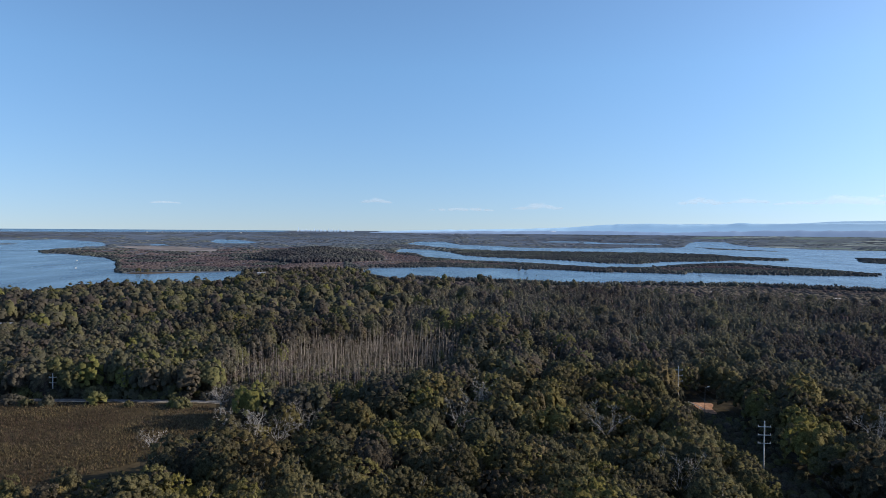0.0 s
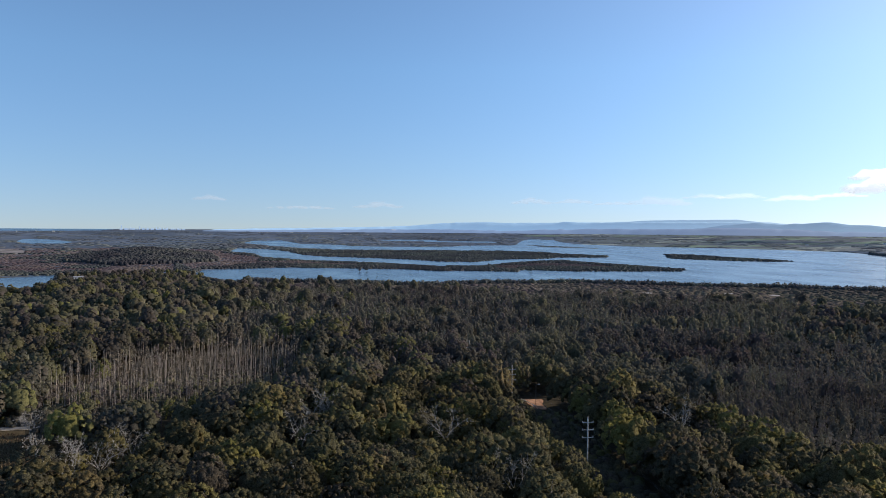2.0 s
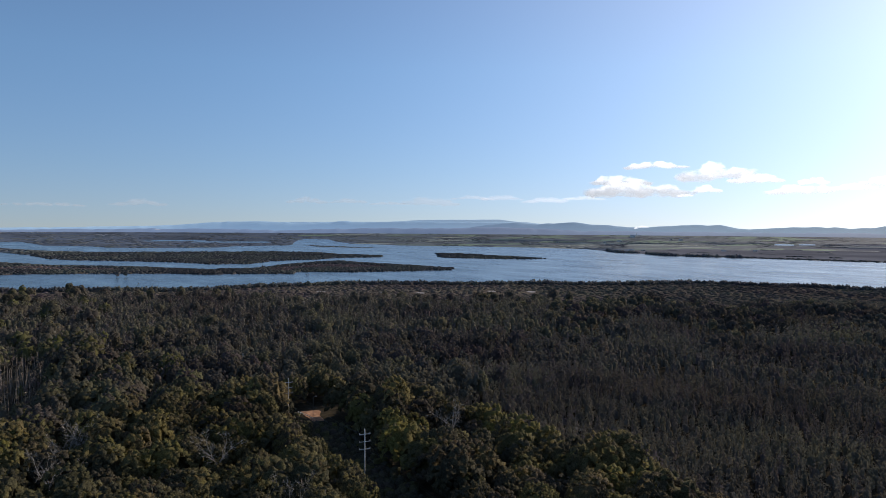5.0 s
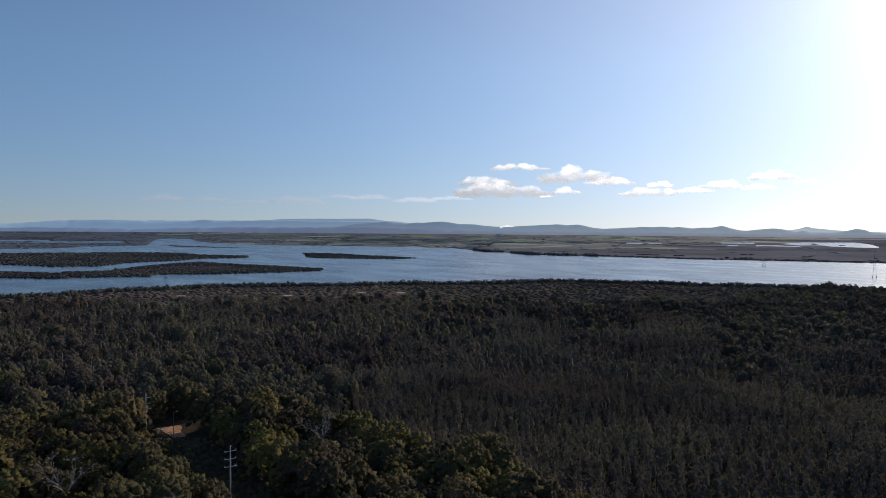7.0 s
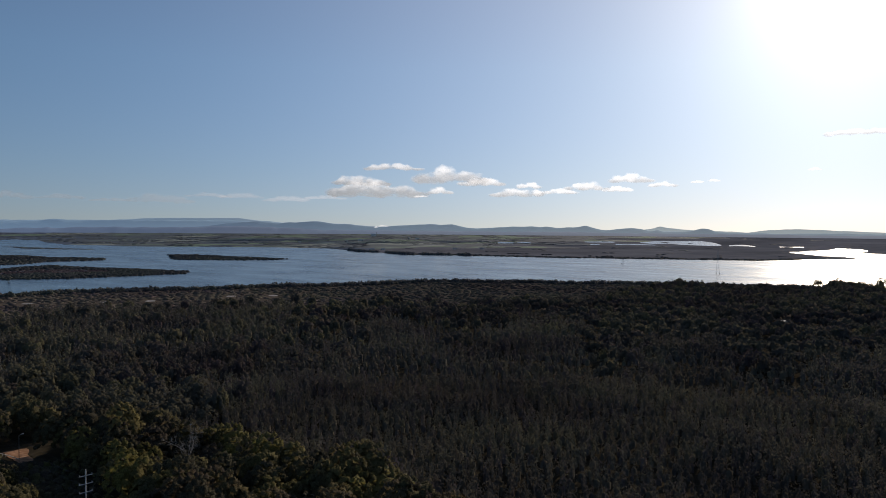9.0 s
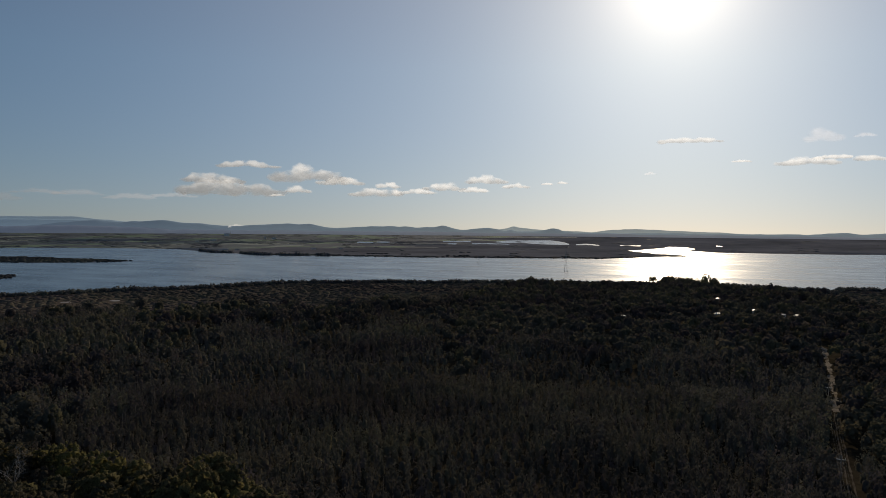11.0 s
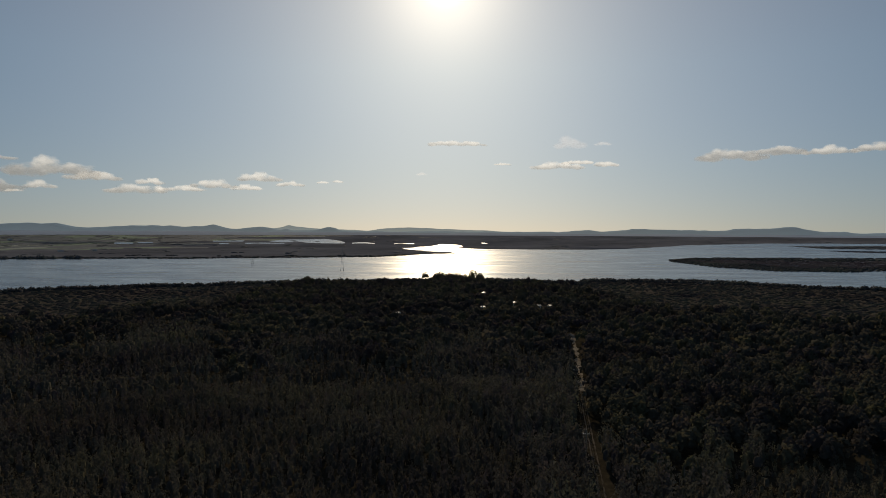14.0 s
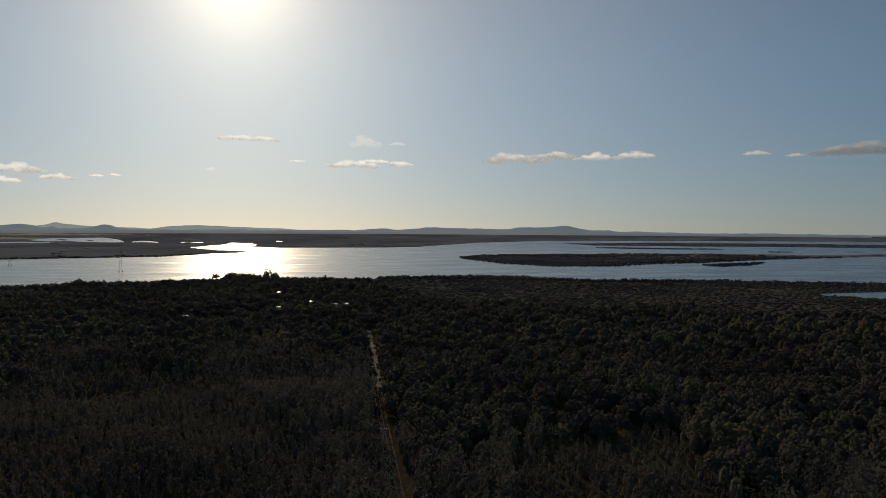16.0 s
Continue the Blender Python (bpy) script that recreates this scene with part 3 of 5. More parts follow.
def ground_at(x, y):
    return float(ground_z(np.degrees(np.arctan2(x, y)), np.hypot(x, y)))


# ---- ground, one sheet to the rim ----
bearings = np.concatenate([np.arange(-45, 56, 0.5), np.arange(56, 80, 0.2), np.arange(80, 145.01, 0.5), np.arange(150, 315, 6)])
dips = np.concatenate([np.arange(0.0665, 0.0195, -0.00105), np.arange(0.0195, 0.011, -0.0006), np.arange(0.011, 0.0042, -0.00105)])
rings = np.concatenate([[0.02, 40, 80], np.arange(100, 700, 14), np.arange(700, 1140, 9),
                        np.where(dips > MID_EYE / FLAT_TO, MID_EYE / dips, FLAT_TO + (0.02375 - dips) / 0.01955 * (EDGE - FLAT_TO)), [EDGE]])
GA, GR = np.meshgrid(bearings, rings)
gx, gy = at(GA, GR)
gz = ground_z(GA, GR)
nr, na = GA.shape
i, j = np.meshgrid(np.arange(nr - 1), np.arange(na), indexing="ij")
j2 = (j + 1) % na
quads = np.stack([i * na + j, (i + 1) * na + j, (i + 1) * na + j2, i * na + j2], -1).reshape(-1, 4)[:, ::-1]
fa, fr = GA[:-1].ravel(), (GR[:-1] * 0.5 + GR[1:] * 0.5).ravel()
fx, fy = at(fa, fr)
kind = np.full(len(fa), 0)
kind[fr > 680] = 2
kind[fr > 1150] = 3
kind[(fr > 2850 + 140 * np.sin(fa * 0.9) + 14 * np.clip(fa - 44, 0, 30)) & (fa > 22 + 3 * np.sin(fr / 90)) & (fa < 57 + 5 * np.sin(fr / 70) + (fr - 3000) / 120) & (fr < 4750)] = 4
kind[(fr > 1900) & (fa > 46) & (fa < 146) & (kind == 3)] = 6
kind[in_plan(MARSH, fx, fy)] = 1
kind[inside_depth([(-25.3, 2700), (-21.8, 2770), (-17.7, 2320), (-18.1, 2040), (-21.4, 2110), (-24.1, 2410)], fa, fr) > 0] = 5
ground = new("ground", mesh_of("ground", np.stack([gx, gy, gz], -1).reshape(-1, 3), quads, [FLOOR, MARSH_EARTH, MUD, FAR_LAND, FIELDS, SALT_FLAT, HAZED_MEADOW], kind, True))
tagged(ground, "flat coastal plain of dark forest floor, mud and distant fields", "ground", kind="structure")

# ---- water ----
wr = np.concatenate([[700], np.arange(760, 3200, 120), np.arange(3200, 4900, 60), [4899]])
WA, WR = np.meshgrid(np.concatenate([np.arange(-60, 146, 2.0)]), wr)
wx, wy = at(WA, WR)
nr, na = WA.shape
i, j = np.meshgrid(np.arange(nr - 1), np.arange(na - 1), indexing="ij")
quads = np.stack([i * na + j, (i + 1) * na + j, (i + 1) * na + j + 1, i * na + j + 1], -1).reshape(-1, 4)[:, ::-1]
water = new("water", mesh_of("water", np.stack([wx, wy, base(WR)], -1).reshape(-1, 3), quads, [WATER], smooth=True))
tagged(water, "wind-rippled blue estuary water between mangrove islands", "water", kind="structure")

# ---- far hills ----
RIDGE = [(-6, 56), (0.6, 68), (9.9, 87), (13.6, 113), (16.4, 122), (19.4, 112), (22.9, 125), (25.3, 120), (28.2, 127), (31.4, 124), (34, 125), (37.1, 126), (39, 115),
         (41.6, 127), (45.8, 99), (47.1, 96), (48.9, 107), (51.5, 114), (53, 110), (54.8, 86), (57.3, 99), (59.2, 106), (60.6, 101), (61.4, 94), (62.3, 102), (63.1, 102),
         (63.6, 112), (64.2, 97), (64.9, 84), (65.4, 79), (66.2, 88), (67.2, 98), (67.9, 89), (68.6, 80), (69, 81), (69.2, 90), (69.5, 78), (70.2, 75), (71.6, 79),
         (72, 86), (72.5, 98), (73, 89), (73.4, 75), (74.1, 70), (77.6, 67), (79.7, 70), (85.5, 69), (91.2, 69), (93.7, 82), (94.6, 71), (97.4, 90)]
RIDGE_EAST = [(101.7, 83), (104, 82), (104.4, 93), (108.4, 103), (109.3, 88), (110.4, 78), (111.4, 78), (112, 70), (117.5, 66), (122.2, 62), (131, 60), (146, 58)]
RANGE = [(-4, 52), (8, 84), (16, 112), (23, 122), (26.3, 122), (29.8, 140), (35.7, 145), (38, 128), (41, 98), (50, 60), (66, 66), (68.4, 90), (68.9, 96), (69.3, 112), (69.8, 100), (70.7, 94), (72.5, 82), (75.7, 74), (76.6, 87), (79, 97), (83.4, 83), (88, 66), (120, 50)]
LOW_HILLS = [(-6, 50), (0.6, 57), (8, 66), (13.5, 70), (18, 60), (25, 79), (31.8, 82), (36, 92), (40.5, 78), (42.6, 72), (51.8, 68), (60, 66), (75, 62), (95, 58), (130, 55)]


def hills(name, crest, r, depth, mat, label, seed, rough=1.0):
    """A long ridge: crest line with spurs, falling to the plain in front and behind."""
    a = np.arange(crest[0][0], crest[-1][0] + 0.01, 0.15)
    top = np.interp(a, *np.array(crest, float).T)
    k = np.ones(3) / 3
    top = np.convolve(np.pad(top, 1, "edge"), k, "valid")
    rng = np.random.default_rng(seed)
    for width, size in ((1.2, 3.0), (0.45, 2.6)):
        knots = np.arange(a[0] - 2, a[-1] + 2, width)
        top = top + rough * np.interp(a, knots, rng.normal(0, size, len(knots))) * 0.5
    foot = 40.0
    spur = np.interp(a, np.arange(a[0] - 2, a[-1] + 2, 0.7), rng.uniform(-0.5, 0.5, len(np.arange(a[0] - 2, a[-1] + 2, 0.7))))
    rows = []
    for f in (0.0, 0.25, 0.5, 0.75, 0.9, 1.0, 1.12):
        up = np.sin(min(f, 1) * np.pi / 2) if f <= 1 else 0.4
        rr = r - depth * (1 - f) + depth * 0.1 * spur * np.sin(np.pi * min(f, 1))
        x, y = at(a, rr)
        rows.append(np.stack([x, y, foot + (top - foot) * up], -1))
    v = np.array(rows)
    n, m = v.shape[:2]
    p, q = np.meshgrid(np.arange(n - 1), np.arange(m - 1), indexing="ij")
    f = np.stack([p * m + q, p * m + q + 1, (p + 1) * m + q + 1, (p + 1) * m + q], -1).reshape(-1, 4)
    return tagged(new(name, mesh_of(name, v.reshape(-1, 3), f, [mat], smooth=True)), label, "hills", kind="structure")


hills("backdrop_range", RANGE, 4930, 60, HILL_BACK, "faint mountain range with pale blue haze painted on", 3, 0.6)
hills("backdrop_hills", [(26, 50), (31, 78), (34, 100), (36, 116), (37.1, 122)] + RIDGE[12:] + RIDGE_EAST, 4850, 130, HILL_FRONT, "wooded hills on the skyline, blue-grey haze put into their colour", 4)
hills("backdrop_north_hills", RIDGE[:13] + [(40, 95), (42, 60)], 4880, 110, HILL_PALE, "hills far to the north, painted very pale blue for haze", 6)
hills("backdrop_low_hills", LOW_HILLS, 4740, 110, HILL_LOW, "low hills at the edge of the plain, painted blue-grey for haze", 5)

# ---- trees: prototypes ----


def unit(v):
    return v / (np.linalg.norm(v, axis=-1, keepdims=True) + 1e-9)


def dome(rng, sides=6):
    """An open, rounded lump: base ring, shoulder ring, top."""
    t = (np.arange(sides) + rng.uniform(-0.25, 0.25, sides)) * 6.28319 / sides
    r0, r1 = rng.uniform(0.85, 1.12, sides), rng.uniform(0.7, 0.98, sides)
    v = np.concatenate([np.stack([np.cos(t) * r0, np.sin(t) * r0, rng.uniform(-0.3, 0.0, sides)], -1),
                        np.stack([np.cos(t) * r1, np.sin(t) * r1, rng.uniform(0.55, 0.85, sides)], -1), [(rng.uniform(-0.2, 0.2), rng.uniform(-0.2, 0.2), 1.0)]])
    f = []
    for k in range(sides):
        n = (k + 1) % sides
        f += [(k, n, sides + n), (k, sides + n, sides + k), (sides + k, sides + n, 2 * sides)]
    return v, np.array(f)


def crown(rng, radius, z0, z1, clumps, leaves, leaf, squash=0.8, core=1.0, sides=7):
    """Triangles of a crown: uneven rounded lumps with leaf sprays set round them."""
    mid, half = (z0 + z1) / 2, (z1 - z0) / 2
    d = unit(rng.normal(size=(clumps, 3)))
    d[:, 2] = np.abs(d[:, 2]) * rng.choice([1, 1, 1, -0.7], clumps)
    if clumps == 1:
        d[:] = (0, 0, 0)
    rc = radius * (rng.uniform(0.32, 0.52, clumps) if clumps > 4 else rng.uniform(0.5, 0.7, clumps) if clumps > 1 else np.ones(1))
    reach = np.clip(1 - rc / radius * 0.8, 0.1, 1) * rng.uniform(0.75, 1.12, clumps)
    c = np.stack([d[:, 0] * radius * reach, d[:, 1] * radius * reach, mid + d[:, 2] * half * 0.72], -1)
    high = squash * (1.0 if clumps > 1 else half / radius * 1.3)
    vs, fs, k = [], [], 0
    for q in range(clumps):
        v, f = dome(rng, sides)
        vs.append(v * (rc[q] * core) * (1, 1, high) + c[q] - (0, 0, rc[q] * 0.25))
        fs.append(f + k)
        k += len(v)
    n = clumps * leaves
    if n:
        who = np.repeat(np.arange(clumps), leaves)
        w = unit(rng.normal(size=(n, 3)) + (0, 0, 0.5))
        w[:, 2] = np.maximum(w[:, 2], -0.25)
        p = c[who] + w * (rc[who] * rng.uniform(0.85, 1.08, n))[:, None] * (1, 1, high)
        nrm = unit(w * 1.5 + rng.normal(size=(n, 3)) * 0.45)
        t1 = unit(np.cross(nrm, unit(rng.normal(size=(n, 3)))))
        t2 = np.cross(nrm, t1)
        s = (leaf * rng.uniform(0.6, 1.35, n))[:, None]
        tri = np.stack([p + t1 * s, p - t1 * s * 0.5 + t2 * s * 0.7, p - t1 * s * 0.5 - t2 * s * 0.7], 1).reshape(-1, 3)
        vs.append(tri)
        fs.append(np.arange(3 * n).reshape(-1, 3) + k)
    return np.concatenate(vs), np.concatenate(fs)


def sprays(rng, p, out, size, leaf, count, ragged=0.5, spread=0.75, tall=1.0):
    """Leaf triangles round the places p, which face outwards along out."""
    who = np.repeat(np.arange(len(p)), count)
    n = len(who)
    w = unit(out[who] + rng.normal(size=(n, 3)) * spread)
    q = p[who] + w * (size[who] * rng.uniform(0.6, 1.1, n))[:, None] * (1, 1, 0.7)
    nrm = unit(w + rng.normal(size=(n, 3)) * ragged)
    t1 = unit(np.cross(nrm, unit(rng.normal(size=(n, 3)))))
    t2 = np.cross(nrm, t1)
    s = (leaf * rng.uniform(0.6, 1.35, n))[:, None]
    a, b = t1 * s, t2 * s
    tri = np.stack([a, b * 0.6 - a * 0.5, -b * 0.6 - a * 0.5], 1) * (1, 1, tall) + q[:, None]
    return tri.reshape(-1, 3), np.arange(3 * n).reshape(-1, 3)


def tufted(rng, radius, z0, z1, tufts, tuft, leaves, leaf, lobes=6, sides=6, flat=0.75):
    """A billowing crown: an uneven dome, closely set with small umbrella-shaped tufts of leaves."""
    k = np.arange(tufts) + 0.5
    z = np.clip(1 - 1.3 * k / tufts + rng.uniform(-0.05, 0.05, tufts), -0.35, 0.995)
    t = k * 2.39996 + rng.uniform(-0.35, 0.35, tufts)
    d = np.stack([np.cos(t) * np.sqrt(1 - z * z), np.sin(t) * np.sqrt(1 - z * z), z], -1)
    swell = unit(rng.normal(size=(lobes, 3)) + (0, 0, 0.35))
    near = np.clip((d @ swell.T).max(1), 0, 1)
    f = 0.7 + 0.36 * near ** 3 + rng.uniform(-0.045, 0.045, tufts)
    mid, high = z0 + (z1 - z0) * 0.32, (z1 - z0) * 0.68
    p = d * (radius * f)[:, None] * (1, 1, high / radius) + (0, 0, mid)
    axis = unit(d * (0.8, 0.8, 0.55) + (0, 0, 0.45) + rng.normal(size=(tufts, 3)) * 0.15)
    a = unit(np.cross(axis, (0.31, 0.87, 0.38)))
    b = np.cross(axis, a)
    size = tuft * rng.uniform(0.65, 1.3, tufts)
    turn = np.arange(sides) * 6.28319 / sides
    ring = np.cos(turn)[None, :, None] * a[:, None] + np.sin(turn)[None, :, None] * b[:, None]
    wide = size[:, None, None] * rng.uniform(0.75, 1.25, (tufts, sides, 1))
    rim = p[:, None] + ring * wide - axis[:, None] * size[:, None, None] * rng.uniform(0.1, 0.7, (tufts, sides, 1))
    top = (p + axis * (size * flat)[:, None])[:, None]
    v = np.concatenate([rim, top], 1).reshape(-1, 3)
    one = np.array([(q, (q + 1) % sides, sides) for q in range(sides)])
    caps = (one[None] + (np.arange(tufts) * (sides + 1))[:, None, None]).reshape(-1, 3)
    cv, cf = dome(rng, 5)
    core = cv * (radius * 0.62, radius * 0.62, high * 0.68) + (0, 0, mid)
    pieces = [(v, caps), (core, cf)]
    if leaves:
        pieces.append(sprays(rng, p, axis, size, leaf, leaves, 0.4))
    return joined(pieces)


def spindly(rng, radius, z0, z1, plumes, leaves, leaf):
    """A narrow swamp tree: a few upright plumes of fine leaves side by side."""
    places, ways = [], []
    for k in range(plumes):
        a = k * 2.4 + rng.uniform(-0.4, 0.4)
        off = radius * (0.0 if k == 0 else rng.uniform(0.45, 0.8))
        top = z0 + (z1 - z0) * rng.uniform(0.66, 1.0) if k else z1
        h = np.sqrt(rng.uniform(0, 1, leaves))
        w = radius * rng.uniform(0.4, 0.6) * np.sqrt(1.05 - h)
        t = rng.uniform(0, 6.28, leaves)
        places.append(np.stack([math.cos(a) * off + np.cos(t) * w, math.sin(a) * off + np.sin(t) * w, z0 + (top - z0) * h], -1))
        ways.append(np.stack([np.cos(t), np.sin(t), 0.4 + h], -1))
    p = np.concatenate(places)
    fine = sprays(rng, p, unit(np.concatenate(ways)), np.full(len(p), radius * 0.15), leaf, 1, 0.3, 0.3, 1.5)
    cv, cf = dome(rng, 4)
    return joined([fine, (cv * (radius * 0.75, radius * 0.75, (z1 - z0) * 0.45) + (0, 0, z0), cf)])


def prism(a, b, ra, rb, sides=3):
    """Open-ended tapered bar as triangles."""
    a, b = np.array(a, float), np.array(b, float)
    z = unit(b - a)
    x = unit(np.cross(z, (0.3, 0.9, 0.2)))
    y = np.cross(z, x)
    t = np.arange(sides) * 6.28319 / sides
    ring = np.cos(t)[:, None] * x + np.sin(t)[:, None] * y
    v = np.concatenate([a + ring * ra, b + ring * rb])
    f = []
    for k in range(sides):
        m = (k + 1) % sides
        f += [(k, m, sides + m), (k, sides + m, sides + k)]
    return v, np.array(f)


def joined(pieces):
    vs, fs, k = [], [], 0
    for v, f in pieces:
        vs.append(v)
        fs.append(f + k)
        k += len(v)
    return np.concatenate(vs), np.concatenate(fs)


def trunk_of(rng, height, radius, limbs, spread):
    out = [prism((0, 0, -0.5), (0.1, 0.05, height * 0.55), radius, radius * 0.6, 5)]
    for k in range(limbs):
        a = rng.uniform(0, 6.28)
        z = height * rng.uniform(0.4, 0.55)
        out.append(prism((0.07, 0.03, z), (math.cos(a) * spread, math.sin(a) * spread, height * rng.uniform(0.75, 0.92)), radius * 0.5, radius * 0.15, 4))
    return joined(out)


def scatter(az0, az1, r0, r1, across, along, seed):
    """Jittered places over a sector of the plan."""
    rng = np.random.default_rng(seed)
    xs, ys = [], []
    r = r0
    while r < r1:
        step = math.degrees(across(r) / r)
        a = np.arange(az0 + rng.uniform(0, step), az1, step)
        a = a + rng.uniform(-0.45, 0.45, len(a)) * step
        rr = r + rng.uniform(-0.5, 0.5, len(a)) * along(r)
        x, y = at(a, rr)
        xs.append(x)
        ys.append(y)
        r += along(r)
    return np.concatenate(xs), np.concatenate(ys)


def plant(protos, x, y, z, scale, seed):
    """Copies of prototypes at many places, as one set of triangles."""
    rng = np.random.default_rng(seed)
    which = rng.integers(0, len(protos), len(x))
    turn = rng.uniform(0, 6.28, len(x))
    tall = scale * rng.uniform(0.9, 1.12, len(x))
    vs, fs, ids, k = [], [], [], 0
    for p, (pv, pf) in enumerate(protos):
        m = np.where(which == p)[0]
        if not len(m):
            continue
        ids.append(np.repeat(rng.uniform(0, 1, len(m)), len(pv)))
        c, s = np.cos(turn[m])[:, None] * scale[m][:, None], np.sin(turn[m])[:, None] * scale[m][:, None]
        v = np.stack([pv[:, 0] * c - pv[:, 1] * s + x[m][:, None], pv[:, 0] * s + pv[:, 1] * c + y[m][:, None], pv[:, 2] * tall[m][:, None] + z[m][:, None]], -1)
        vs.append(v.reshape(-1, 3))
        fs.append((pf[None] + (np.arange(len(m)) * len(pv))[:, None, None] + k).reshape(-1, 3))
        k += len(m) * len(pv)
    return np.concatenate(vs), np.concatenate(fs), np.concatenate(ids)


def stuff(name, tris, mat, label, category):
    v, f, *ids = tris
    me = mesh_of(name, v, f, [mat], smooth=True)
    if ids:
        me.attributes.new("tree", "FLOAT", "POINT").data.foreach_set("value", np.asarray(ids[0], np.float32))
    return tagged(new(name, me), label, category, kind="stuff")


DEAD_GUMS = [(6, 200, 14.5), (15, 231, 14), (12, 228, 12.5), (-39, 198, 13.5), (-50, 182, 13.5), (-78, 190, 9), (-45, 191, 11.5), (-73, 235, 10), (-75.5, 237, 9.5), (-99, 276, 11),
             (46, 195, 14.5), (53, 153, 15), (119, 190, 14), (-66, 213, 8.5), (-56, 205, 10)]
HOUSES = [(874, 72, 20), (693, 56, 70), (748, 29, 15), (717, 5, 100), (626, 130, 40), (717, -10, 60), (665, 23, 10), (-273, 433, 10), (-214, 400, 75), (-262, 1008, 20)]
ROAD_Y = 256.0
PANS = [(359, 726), (394, 700), (484, 685), (522, 657), (498, 514), (300, 770), (440, 640)]


def cleared(x, y):
    """Where no tree stands: road, track, line corridor, pad, house yards."""
    out = (y - ROAD_Y > -6) & (y - ROAD_Y < 3.5) & (x < -42) & (x > -330)
    out |= (x > 120) & (x < 560) & (np.abs(y - track_y(x)) < np.where(x > 340, 3.4 + 1.3 * np.sin(x * 0.11) + 0.8 * np.sin(x * 0.31), 2.8))
    out |= in_plan(CORRIDOR, x, y)
    out |= (x > 90) & (x < 126) & (np.abs(y - 253 - (x - 95) * 0.14) < np.where(x < 102, 9, 5))
    for hx, hy in PANS:
        r = math.hypot(hx, hy)
        along, side = ((x - hx) * hx + (y - hy) * hy) / r, (-(x - hx) * hy + (y - hy) * hx) / r
        out |= ((along + 12) / 32) ** 2 + (side / 10) ** 2 < 1
    for hx, hy, _ in HOUSES:
        r = math.hypot(hx, hy)
        ux, uy = hx / r, hy / r
        along, side = (x - hx) * ux + (y - hy) * uy, -(x - hx) * uy + (y - hy) * ux
        out |= (along > (-64 if hx < 0 else -40)) & (along < 10) & (np.abs(side) < (11 if hx < 0 else 10))
    return out


def land_kind(x, y):
    """0 none, 1 gum wood, 2 mixed forest, 3 paperbark, 4 low mangrove, 5 dead stand, 6 marsh."""
    az, r = np.degrees(np.arctan2(x, y)), np.hypot(x, y)
    wob = 45 * np.sin(az * 0.55) + 25 * np.sin(az * 1.7 + 2) + 12 * np.sin(az * 4.1)
    # the kinds of forest run into one another
    stray = np.random.default_rng(19).normal(0, 1, x.shape)
    k = np.full(x.shape, 3)
    k[(az < -3 + 0.02 * wob + stray * np.clip((r - 330) / 60, 0.3, 5)) & (r > 240)] = 2
    k[(az < 33 + 3 * stray) & (r < 390 + 0.5 * wob + 35 * stray) & (y > 225)] = 2
    k[(r > 390) & (az < 46) & (stray > 0.75)] = 2
    k[(az > 93) & (r > 240 + 0.6 * wob)] = 2
    k[(az > 66 + 0.05 * wob) & (az <= 93) & (r > 470 + wob + 35 * stray)] = 2
    k[(az > 40) & (az <= 70) & (r > 540 + wob + 40 * stray) & (r < 700 + wob)] = 2
    edge = np.interp(az, [-5, 20, 22, 56, 62, 66, 71, 90, 92, 94, 97, 101], [880, 680, 690, 690, 760, 900, 1030, 1030, 980, 860, 760, 690]) + 0.5 * wob + 14 * stray
    k[(r > edge) & (az > -6)] = 4
    k[in_plan(HEATH, x, y)] = 3
    k[in_plan(GUM_WOOD, x, y)] = 1
    k[in_plan(DEAD_STAND, x, y) & (np.random.default_rng(7).uniform(size=x.shape) < 0.95)] = 5
    k[in_plan(MARSH, x, y)] = 6
    k[cleared(x, y) | (wet(az, r) > -0.4)] = 0
    return k


def spots(x, y, seed, lo, hi, wander=0.35):
    rng = np.random.default_rng(seed)
    az, r = np.degrees(np.arctan2(x, y)), np.hypot(x, y)
    drift = np.array([noise.noise((px / 55, py / 55, 3.0)) + 0.6 * noise.noise((px / 19, py / 19, 8.0)) for px, py in zip(x.tolist(), y.tolist())]) if len(x) else np.zeros(0)
    return x, y, ground_z(az, r) - 0.1, rng.uniform(lo, hi, len(x)) * (1 + wander * drift) * np.where((az < -3) & (r > 780), 0.62, 1.0)


rng = np.random.default_rng(11)
GUM_HI = [tufted(rng, 6.5 * s, 2.6, 13 * h, 190, 0.62, 3, 0.24, 6, 5) for s, h in ((1, 1), (0.9, 1.1), (1.15, 1.02), (0.8, 0.95), (1.05, 1.12), (0.95, 0.9))]
GUM_LO = [tufted(rng, 6.3 * s, 3.0, 13 * h, 76, 0.95, 2, 0.36, 6, 5) for s, h in ((1, 1), (0.9, 1.1), (1.15, 1.0), (0.8, 0.95))]
MIXED_HI = [tufted(rng, 5.2 * s, 2.5, 12.5 * h, 46, 1.0, 1, 0.4, 6, 5) for s, h in ((1, 1), (0.8, 1.1), (1.25, 1.0), (1, 0.85), (0.65, 0.9))]
MIXED_LO = [tufted(rng, 5.8 * s, 4.0, 12.0 * h, 24, 1.75, 0, 0.6, 6, 4, 0.6) for s, h in ((1, 1), (0.8, 1.1), (1.25, 0.98), (1.05, 0.85), (0.7, 1.0))]
BARK_HI = [spindly(rng, 2.0 * s, 2.6, 10.2 * h, 4, 10, 0.45) for s, h in ((1, 1), (0.85, 1.08), (1.2, 0.97), (0.9, 0.88), (1.1, 1.1))]
